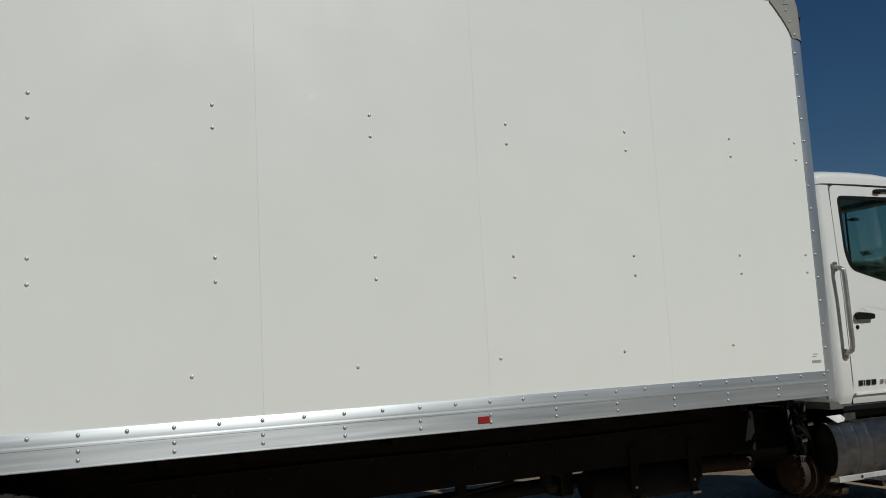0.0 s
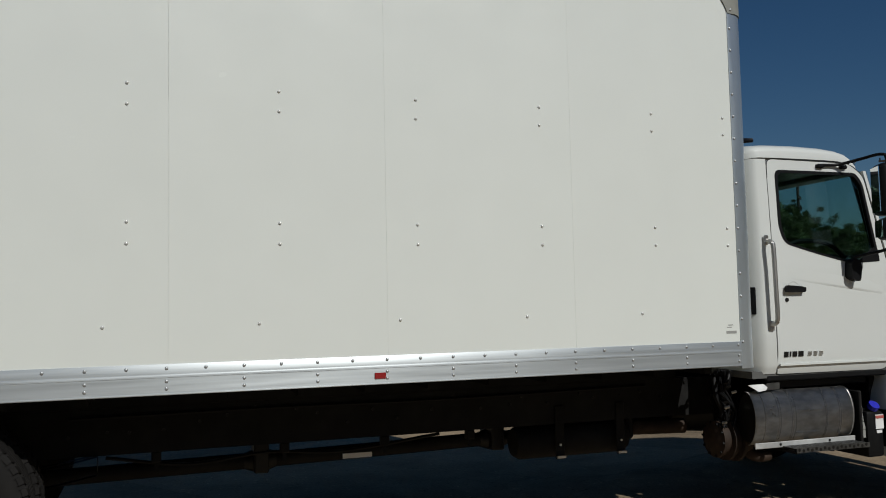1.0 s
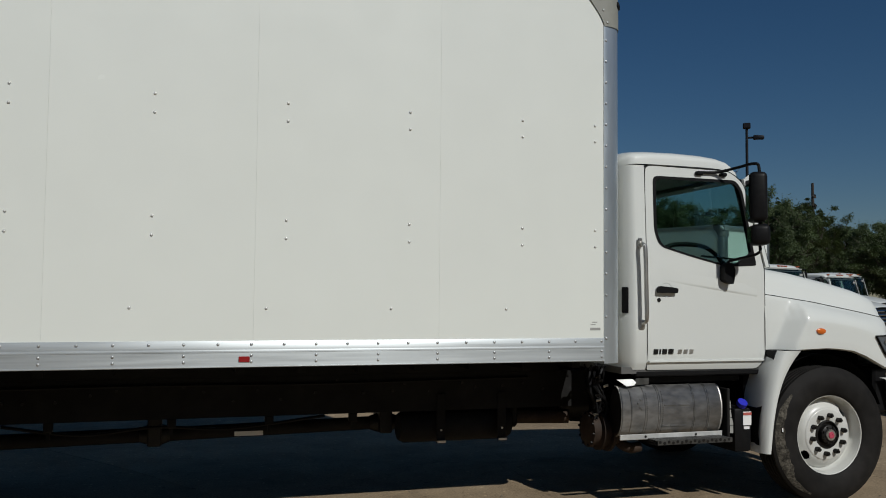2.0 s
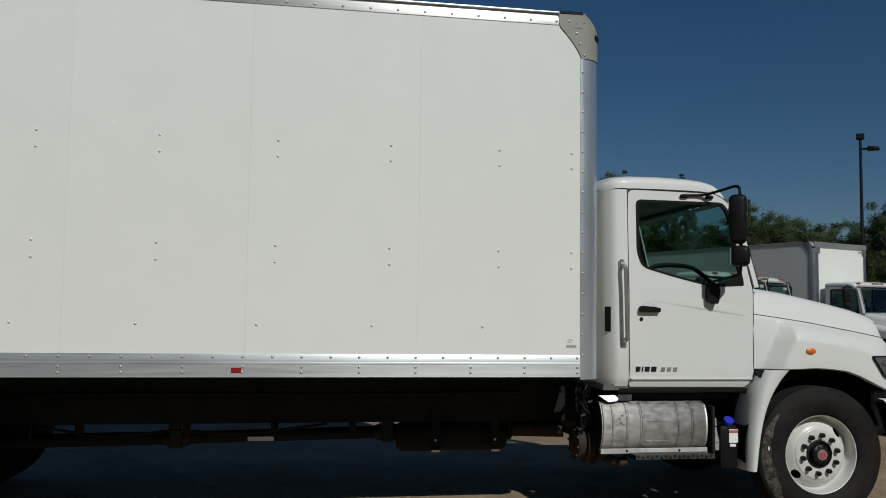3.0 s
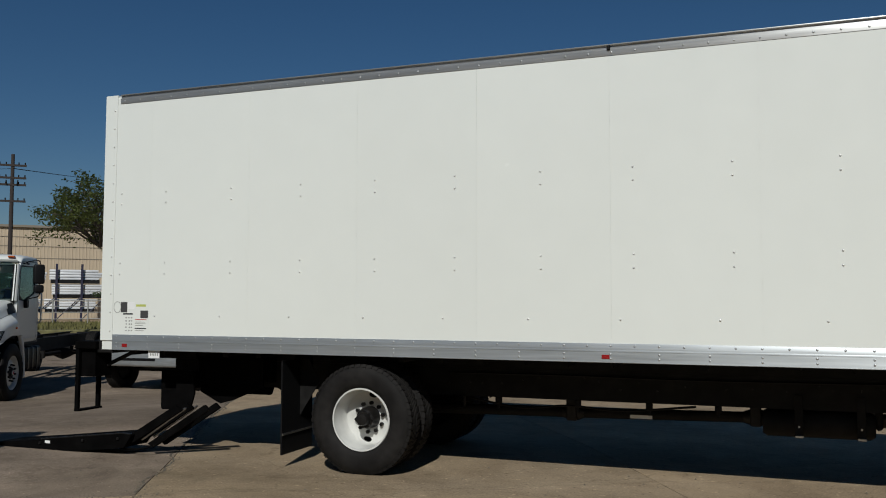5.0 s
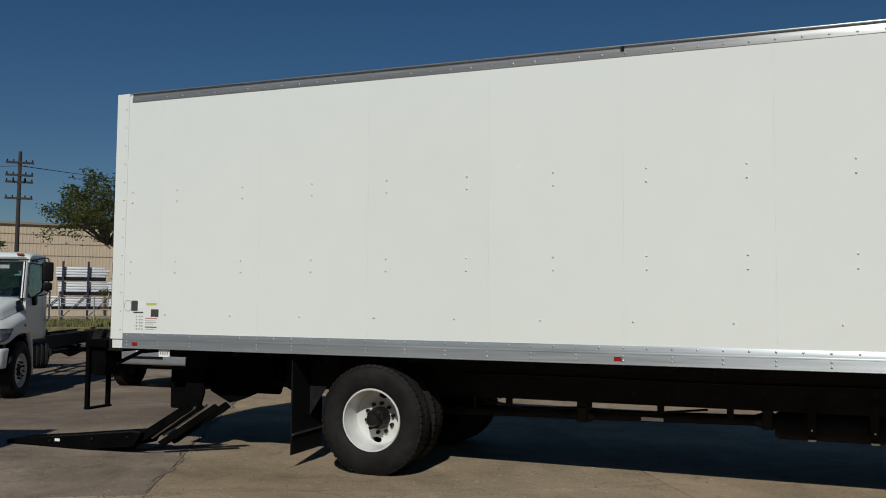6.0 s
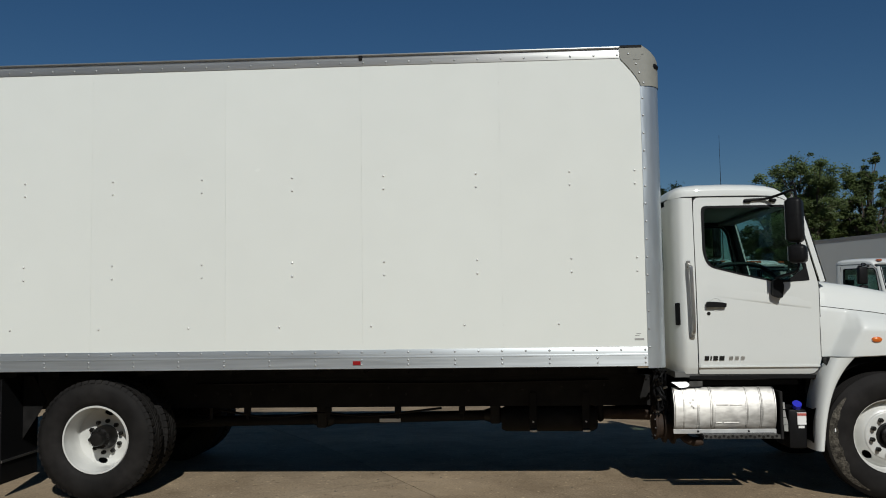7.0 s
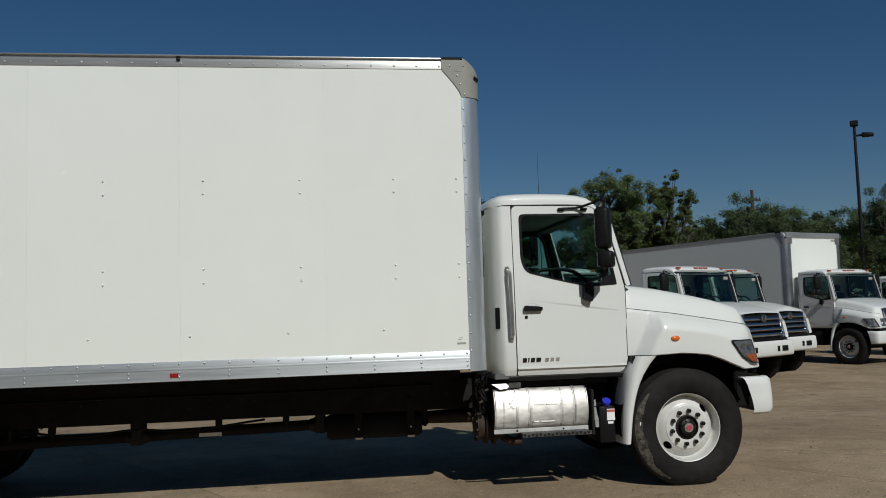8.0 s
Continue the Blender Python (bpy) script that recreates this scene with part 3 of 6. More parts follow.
    part("rear_window", one_box(0.922, 0.928, 0.66, 2 * YC - 0.66, 1.94, 2.36), GLASS, back, "tinted cab rear window")
    part("cab_floor", one_box(0.90, 2.15, 0.24, 2 * YC - 0.24, 0.98, 1.03), DASH, truck)
    # windscreen
    bm, rows = bmesh.new(), []
    for t in (0, 0.33, 0.66, 1):
        z = 2.545 - 0.72 * t
        row = []
        for k in range(13):
            u = -1 + 2 * k / 12
            row.append((1.965 + 0.20 * t + 0.10 * (1 - u ** 6), YC + u * (YC - side_y(1.0, z) - 0.05), z))
        rows.append(row)
    loft(bm, rows)
    ws = part("windscreen", bm, screen or GLASS, truck, "tinted windscreen")
    bm = bmesh.new()
    loft(bm, [[(x + (0.02 if k else -0.01), y, z + (0.04 if k else 0)) for x, y, z in rows[0]] for k in (0, 1)])
    part("visor", bm, PAINT, truck)
    part("header_trim", one_box(1.84, 2.00, 0.32, 2 * YC - 0.32, 2.478, 2.512, 0.008), DASH, truck)
    part("wiper", tube(bmesh.new(), [(2.26, 0.60, 1.87), (2.27, 0.9, 1.90), (2.25, 1.2, 1.93)], 0.010, 6), PLASTIC, truck)
    if markers:
        for y in (0.42, 1.10, 1.28, 1.46, 2.14):
            part("roof_marker", one_box(1.87, 1.95, y - 0.06, y + 0.06, 2.625, 2.662, 0.012), MARKER, truck, "amber roof marker lamp")
        part("window_sticker", one_box(2.135, 2.138, 1.86, 2.03, 2.36, 2.43), INK_GREY, truck, "small paper behind the windscreen")
    # inside
    part("dashboard", one_box(1.95, 2.18, 0.30, 2 * YC - 0.30, 1.62, 1.84, 0.04, 2), DASH, truck)
    for y in (0.62, 1.94):
        s = part("seat", one_box(1.10, 1.55, y - 0.24, y + 0.24, 1.30, 1.46, 0.05, 2), SEAT, truck, "dark cloth cab seat")
        bm = one_box(1.02, 1.16, y - 0.23, y + 0.23, 1.42, 2.02, 0.05, 2)
        for v in bm.verts:
            v.co.x -= (v.co.z - 1.42) * 0.12
        part("backrest", bm, SEAT, s)
        part("headrest", one_box(0.95, 1.05, y - 0.13, y + 0.13, 2.06, 2.25, 0.04, 2), SEAT, s)
        part("seat_base", one_box(1.15, 1.50, y - 0.18, y + 0.18, 1.03, 1.30), PLASTIC, s)
    bm, ring = bmesh.new(), []
    for k in range(25):
        a = 2 * math.pi * k / 24
        ring.append((1.66 + 0.11 * math.cos(a), 1.94 + 0.22 * math.sin(a), 1.86 - 0.19 * math.cos(a) * 0.9))
    tube(bm, ring, 0.016, 8)
    tube(bm, [(1.66, 1.94, 1.86), (1.95, 1.94, 1.70)], 0.03, 8)
    part("steering_wheel", bm, PLASTIC, truck, "black steering wheel")


# ---- bonnet, wings, front ----
def nose_x(z):
    return 3.40 + (1.50 - z) * 0.20


def lerp_table(table, x):
    for (a, u), (b, v) in zip(table, table[1:]):
        if x <= b:
            t = max(0.0, (x - a) / (b - a))
            return u + (v - u) * t
    return table[-1][1]


LIP = [(2.14, 1.145), (2.36, 1.150), (2.62, 1.160), (2.85, 1.145), (3.00, 1.095), (3.12, 1.03), (3.20, 0.99), (3.42, 0.985)]
CREASE = [(2.14, 1.590), (2.60, 1.530), (3.00, 1.462), (3.40, 1.388)]
TOP = [(2.14, 1.820), (2.50, 1.770), (2.85, 1.700), (3.10, 1.642), (3.25, 1.600), (3.34, 1.570), (3.40, 1.535)]
BULGE = [(2.14, 0.195), (2.200, 0.192), (2.215, 0.184), (2.315, 0.078), (2.332, 0.066), (2.40, 0.060), (2.85, 0.060), (3.05, 0.072), (3.20, 0.110), (3.30, 0.180), (3.40, 0.320), (3.42, 0.34)]


def bulge(x, z):
    """How far in the wing's skin lies; its rear end slants forward with height."""
    lean = 0.50 * max(0.0, z - 1.16) * max(0.0, min(1.0, (2.72 - x) / 0.3))
    return lerp_table(BULGE, x - lean)


def section(x):
    zl, zc, zt = lerp_table(LIP, x), lerp_table(CREASE, x), lerp_table(TOP, x)
    inn = max(lerp_table(BULGE, x), 0.19) + 0.03
    mid = zl + (zc - zl) * 0.60
    t = max(0, x - 3.15) * 0.15
    b0, b1 = bulge(x, zl), bulge(x, mid)
    b2 = bulge(x, mid + (zc - mid) * 0.45)
    return [(b0 + 0.035, zl - 0.004), (b0 + 0.004, zl + 0.006), *[(bulge(x, zl + 0.05 + (mid - zl - 0.05) * i / 8), zl + 0.05 + (mid - zl - 0.05) * i / 8) for i in range(8)], (b1 + 0.002, mid), (b2 + (inn - b2) * 0.22, mid + (zc - mid) * 0.42), (b2 + (inn - b2) * 0.62, mid + (zc - mid) * 0.76), (inn - 0.004 + t, zc - 0.006), (inn + 0.004 + t, zc + 0.002),
            (inn + 0.035 + t, zc + (zt - zc) * 0.45), (inn + 0.075 + t, zc + (zt - zc) * 0.78), (inn + 0.125 + t, zc + (zt - zc) * 0.93), (inn + 0.20 + t, zt - 0.003), (inn + 0.36 + t, zt + 0.006), (0.95, zt + 0.014), (YC, zt + 0.020)]


def make_nose(truck, corner_lens=LAMP_GREY):
    xs = [2.145 + 0.0125 * k for k in range(37)] + [2.62, 2.68, 2.75, 2.88, 3.00, 3.08, 3.15, 3.20, 3.25, 3.30, 3.34, 3.37, 3.40]
    bm, rows = bmesh.new(), []
    for i, x in enumerate(xs):
        k = max(0.0, (x - 3.0) / 0.40)
        sec = section(x)
        left = [(x + k * (nose_x(z) - 3.40), y, z) for y, z in sec]
        right = [(px, 2 * YC - y, z) for px, y, z in left[:-1]][::-1]
        rows.append(left + right)
    loft(bm, rows)
    hood = part("bonnet", bm, PAINT, truck, "white-painted bonnet with flared wings", angle=50)
    # front end face
    last = rows[-1]
    bm = bmesh.new()
    loft(bm, [last, [(x - 0.05, y + (0.04 if y < YC else -0.04), z) for x, y, z in last]])
    part("nose_return", bm, PAINT, hood)
    bm = one_box(3.34, 3.37, 0.585, 2 * YC - 0.585, 0.99, 1.50)
    for v in bm.verts:
        v.co.x += (1.50 - v.co.z) * 0.2
    part("nose_plate", bm, PLASTIC, hood)
    seam = [(x + max(0.0, (x - 3.0) / 0.40) * (nose_x(section(x)[13][1]) - 3.40), section(x)[13][0] + 0.002, section(x)[13][1] + 0.005) for x in xs]
    part("bonnet_seam", tube(bmesh.new(), seam, 0.0030, 6), GREASE, hood)
    part("bonnet_seam", flipped(tube(bmesh.new(), seam, 0.0030, 6)), GREASE, hood)

    def wing(fix, side):
        inner = curve_pts([(2.365, 0, 1.150), (2.285, 0, 1.060), (2.205, 0, 0.93), (2.150, 0, 0.78), (2.112, 0, 0.60), (2.083, 0, 0.365)], 4)
        outer = curve_pts([(2.165, 0, 1.150), (2.125, 0, 1.06), (2.085, 0, 0.94), (2.052, 0, 0.78), (2.028, 0, 0.60), (2.012, 0, 0.365)], 4)
        bm = bmesh.new()
        n = len(inner)
        rows = []
        for i in range(n):
            a, b = outer[i] + Vector((0.010, 0, 0)), inner[i] + Vector((0.006, 0, 0))
            t = i / (n - 1)
            y = 0.050 + 0.01 * t
            soft = min(0.060, (b.x - a.x) * 0.6)
            rows.append([(a.x, y + 0.30, a.z), (a.x, y + 0.13, a.z), (a.x + 0.10 * soft, y + 0.075, a.z), (a.x + 0.35 * soft, y + 0.032, a.z), (a.x + 0.68 * soft, y + 0.009, a.z), (a.x + soft, y, a.z), (b.x - 0.012, y, b.z), (b.x, y + 0.012, b.z), (b.x, y + 0.06, b.z)])
        loft(bm, rows)
        part("wing_flare", fix(bm), PAINT, truck, "white wheel-arch flare", angle=60)
        part("wing_gap", fix(prism(bmesh.new(), [(2.152, 1.150), (2.192, 1.150), (2.180, 1.10), (2.160, 1.048), (2.150, 1.09)], 0.112, 0.20)), PLASTIC, truck)
        bm = bmesh.new()
        arch = [(2.62 + 0.60 * math.cos(a), AXLE_Z + 0.03 + 0.60 * math.sin(a)) for a in (math.pi * k / 20 for k in range(2, 22))]
        loft(bm, [[(x, 0.13, z) for x, z in arch], [(x, 0.75, z) for x, z in arch]])
        part("arch_liner", fix(bm), PLASTIC, truck)
        part("wheel_well", fix(one_box(1.99, 3.36, 0.60, 0.63, 0.52, 1.20, 0.01)), PLASTIC, truck)
        part("bumper_bracket", fix(one_box(3.16, 3.30, 0.16, 0.62, 0.63, 1.0, 0.02)), PLASTIC, truck)
        # headlamp wrapped round the wing's front corner
        lamp = rounded([(3.105, 1.262), (3.365, 1.262), (3.466, 1.030), (3.335, 1.040), (3.220, 1.105)], 0.016)
        mid = Vector((3.315, 1.15))

        def ly(x, z):
            k = max(0.0, min(1.0, (x - 3.0) / 0.40))
            return lerp_table(BULGE, x - 0.2 * (1.5 - z) * k) - 0.014

        def small(pts, f):
            return [tuple(mid + (Vector(p) - mid) * f) for p in pts]
        hl = part("headlamp", fix(pierced(bmesh.new(), lamp, small(lamp, 0.94), lambda x, z: ly(x, z) - 0.006, 0.03, 2)), PLASTIC, truck, "clear headlamp with a separate corner lens")
        part("lamp_bowl", fix(pierced(bmesh.new(), small(lamp, 0.96), small(lamp, 0.02), lambda x, z: ly(x, z) + 0.002, 0.02, 8)), LAMP_GREY, hl)
        for x, z, r in ((3.235, 1.205, 0.030), (3.325, 1.195, 0.036)):
            bowl = lathe(bmesh.new(), [(r, -0.004), (r * 0.75, -0.001), (0.0, 0.0)], 0, 0, 18)
            for v in bowl.verts:
                v.co = Vector((x + v.co.x, ly(x + v.co.x, z + v.co.z * 0.8) - 0.001 + v.co.y, z + v.co.z * 0.8))
            part("reflector_bowl", fix(bowl), STEEL, hl)
        amber = [(3.245, 1.122), (3.405, 1.128), (3.440, 1.050), (3.330, 1.056)]
        part("indicator", fix(pierced(bmesh.new(), rounded(amber, 0.010), [tuple(Vector((3.355, 1.090)) + (Vector(p) - Vector((3.355, 1.090))) * 0.03) for p in amber], lambda x, z: ly(x, z) - 0.009, 0.004, 5)), corner_lens, hl)
        l = part("lens", fix(pierced(bmesh.new(), small(lamp, 0.95), small(lamp, 0.02), lambda x, z: ly(x, z) - 0.014, 0.002, 8)), LAMP_GLASS, hl)
        bm = one_box(3.345, 3.380, 0.33, 0.600, 0.99, 1.50, 0.004)
        for v in bm.verts:
            v.co.x += (1.50 - v.co.z) * 0.2 - 0.03 - (0.585 - v.co.y) * 0.15
        part("nose_panel", fix(bm), PAINT, hood)
        bm = one_box(3.385, 3.407, 0.325, 0.590, 1.045, 1.255, 0.008)
        for v in bm.verts:
            v.co.x += (1.50 - v.co.z) * 0.2 - 0.03 - (0.585 - v.co.y) * 0.15
        front = part("headlamp_front", fix(bm), LAMP_GREY, hl, "headlamp with round reflectors behind clear glass")
        for y, z, r in ((0.515, 1.155, 0.066), (0.395, 1.150, 0.052)):
            bm = lathe(bmesh.new(), [(r, -0.016), (r * 0.92, -0.016), (r * 0.7, -0.004), (r * 0.3, 0.0), (0.0, 0.0)], 0, 0, 20)
            for v in bm.verts:
                zz = z + v.co.z
                v.co = Vector((3.402 - v.co.y + (1.50 - zz) * 0.2 - 0.03 - (0.585 - y - v.co.x) * 0.15, y + v.co.x, zz))
            part("reflector_bowl", fix(bm), STEEL, front)
        bm = one_box(3.424, 3.427, 0.320, 0.594, 1.040, 1.258)
        for v in bm.verts:
            v.co.x += (1.50 - v.co.z) * 0.2 - 0.03 - (0.585 - v.co.y) * 0.15
        part("lens", fix(bm), LAMP_GLASS, front)
        bm = lathe(bmesh.new(), [(0.045, 0.004), (0.040, -0.012), (0.020, -0.020), (0.0, -0.021)], 0, 0, 20)
        for v in bm.verts:
            v.co = Vector((2.555 + v.co.x, 0.060 + v.co.y, 1.300 + v.co.z * 0.55))
        part("side_marker", fix(bm), ORANGE, hood, "amber oval side marker")

    both(wing)
    # black strip under the nose and the bumper
    part("nose_valance", one_box(3.22, 3.46, 0.30, 2 * YC - 0.30, 0.93, 1.00, 0.01), PLASTIC, truck)
    bm, rows = bmesh.new(), []
    for z, out in ((0.565, -0.06), (0.572, -0.035), (0.588, -0.012), (0.62, 0.001), (0.72, 0.012), (0.84, 0.010), (0.890, 0.002), (0.910, -0.012), (0.918, -0.04)):
        row = []
        for k in range(-16, 17):
            d = abs(k) / 16
            if d > 0.6:
                f = (d - 0.6) / 0.4 * math.pi / 2
                x, half = 3.22 + 0.30 * math.cos(f) ** 0.7, 0.90 + 0.10 * math.sin(f)
            else:
                x, half = 3.52 + 0.015 * (1 - (d / 0.6) ** 2), 0.90 * d / 0.6
            half *= YC - 0.085
            row.append((x + out + 0.75 * max(0, 0.90 - z) * max(0.0, d - 0.62), YC + math.copysign(half + min(0, out), k), z))
        rows.append(row)
    loft(bm, rows)
    bumper = part("bumper", bm, PAINT, truck, "white-painted steel front bumper")
    for y, half in ((0.56, 0.12), (0.83, 0.05), (1.73, 0.05), (2.00, 0.12)):
        part("bumper_slot", one_box(3.53, 3.552, y - half, y + half, 0.68, 0.80, 0.004), PLASTIC, bumper)
    # grille
    g = part("grille", one_box(3.36, 3.42, 0.60, 2 * YC - 0.60, 1.01, 1.49), PLASTIC, truck, "chrome-barred radiator grille")
    for k in range(4):
        z = 1.065 + 0.118 * k
        x = nose_x(z) + 0.012
        bm = one_box(x - 0.03, x + 0.040, 0.60, 2 * YC - 0.60, z - 0.040, z + 0.040, 0.034, 6)
        for v in bm.verts:
            v.co.x -= (v.co.z - z) * 0.16
        part("grille_bar", bm, CHROME, g)
    for y in (0.58, 2 * YC - 0.58):
        bm = one_box(3.25, 3.31, y - 0.022, y + 0.022, 1.0, 1.53, 0.012)
        for v in bm.verts:
            v.co.x += nose_x(v.co.z) - 3.28
        part("grille_frame", bm, CHROME, g)
    bm = lathe(bmesh.new(), [(0.115, 0.0), (0.110, -0.02), (0.085, -0.022), (0.080, 0.0)], 0, 0, 28)
    box(bm, -0.085, 0.085, -0.02, 0.0, -0.016, 0.016, 0.006)
    for u in (-0.05, 0.05):
        box(bm, u - 0.014, u + 0.014, -0.02, 0.0, -0.07, 0.07, 0.006)
    for v in bm.verts:
        v.co = Vector((3.48 - v.co.y, YC + v.co.x, 1.43 + v.co.z * 0.7))
    part("emblem_ring", bm, CHROME, g, "plain chrome ring")


# ---- chassis ----
def make_chassis(truck, rear=-7.0):
    rail = [(0.86, 0.668), (0.94, 0.668), (0.94, 0.678), (0.868, 0.678), (0.868, 0.945), (0.94, 0.945), (0.94, 0.955), (0.86, 0.955)]
    fr = part("frame_rail", run(bmesh.new(), rail, rear, 3.25), CHASSIS, truck, "black steel frame rail")
    part("frame_rail", flipped(run(bmesh.new(), rail, rear, 3.25)), CHASSIS, truck)
    for x in (-6.6, -5.5, -4.9, -3.7, -2.25, -1.0, 0.5, 1.6):
        part("crossmember", one_box(x - 0.04, x + 0.04, 0.94, 2 * YC - 0.94, 0.76, 0.92), CHASSIS, fr)
    part("gearbox", tube(bmesh.new(), [(0.85, YC, 0.62), (0.95, YC, 0.64), (1.20, YC, 0.66), (1.70, YC, 0.68), (1.80, YC, 0.70)], [0.10, 0.16, 0.20, 0.24, 0.27], 14), GREASE, truck)
    part("engine_block", one_box(1.80, 3.00, 0.98, 2 * YC - 0.98, 0.48, 1.10, 0.06, 2), GREASE, truck)
    axle = part("rear_axle", tube(bmesh.new(), [(-4.24, 0.35, AXLE_Z), (-4.24, 1.0, AXLE_Z), (-4.24, 1.15, AXLE_Z), (-4.24, 1.28, AXLE_Z), (-4.24, 1.41, AXLE_Z), (-4.24, 1.56, AXLE_Z), (-4.24, 2.2, AXLE_Z)], [0.07, 0.07, 0.15, 0.20, 0.15, 0.07, 0.07], 14), CHASSIS, truck)
    part("front_axle", one_box(2.58, 2.68, 0.35, 2.21, 0.40, 0.50, 0.02), CHASSIS, truck)
    for s in (1, -1):
        f = (lambda b: b) if s > 0 else flipped
        bm = bmesh.new()
        loft(bm, [[(-4.24 + dx, 0.80, 0.62 - 0.09 * (1 - (dx / 0.8) ** 2) + dz), (-4.24 + dx, 0.88, 0.62 - 0.09 * (1 - (dx / 0.8) ** 2) + dz)] for dx, dz in [(-0.8 + 0.1 * k, 0.05) for k in range(17)] + [(0.8 - 0.1 * k, -0.06) for k in range(17)]])
        part("leaf_spring", f(bm), CHASSIS, truck)
    # propeller shaft with joints and centre bearings
    shaft = part("propeller_shaft", tube(bmesh.new(), [(-3.95, YC, 0.48), (-2.52, YC, 0.500)], 0.055, 14), CHASSIS, truck, "black propeller shaft")
    part("propeller_shaft", tube(bmesh.new(), [(-2.32, YC, 0.500), (-0.75, YC, 0.53)], 0.052, 14), CHASSIS, truck)
    part("propeller_shaft", tube(bmesh.new(), [(-0.62, YC, 0.53), (0.9, YC, 0.58)], 0.05, 14), CHASSIS, truck)
    for x, z in ((-2.42, 0.50), (-0.68, 0.53)):
        bm = tube(bmesh.new(), [(x - 0.11, YC, z), (x - 0.05, YC, z), (x, YC, z), (x + 0.06, YC, z), (x + 0.11, YC, z)], [0.055, 0.075, 0.09, 0.075, 0.055], 12)
        box(bm, x - 0.05, x + 0.05, YC - 0.13, YC + 0.13, z - 0.07, z + 0.17, 0.01)
        part("shaft_bearing", bm, GREASE, truck)
    part("shaft_label", one_box(-1.845, -1.632, YC - 0.058, YC - 0.053, 0.473, 0.508), STICKER, truck, "white label on the propeller shaft")
    return fr


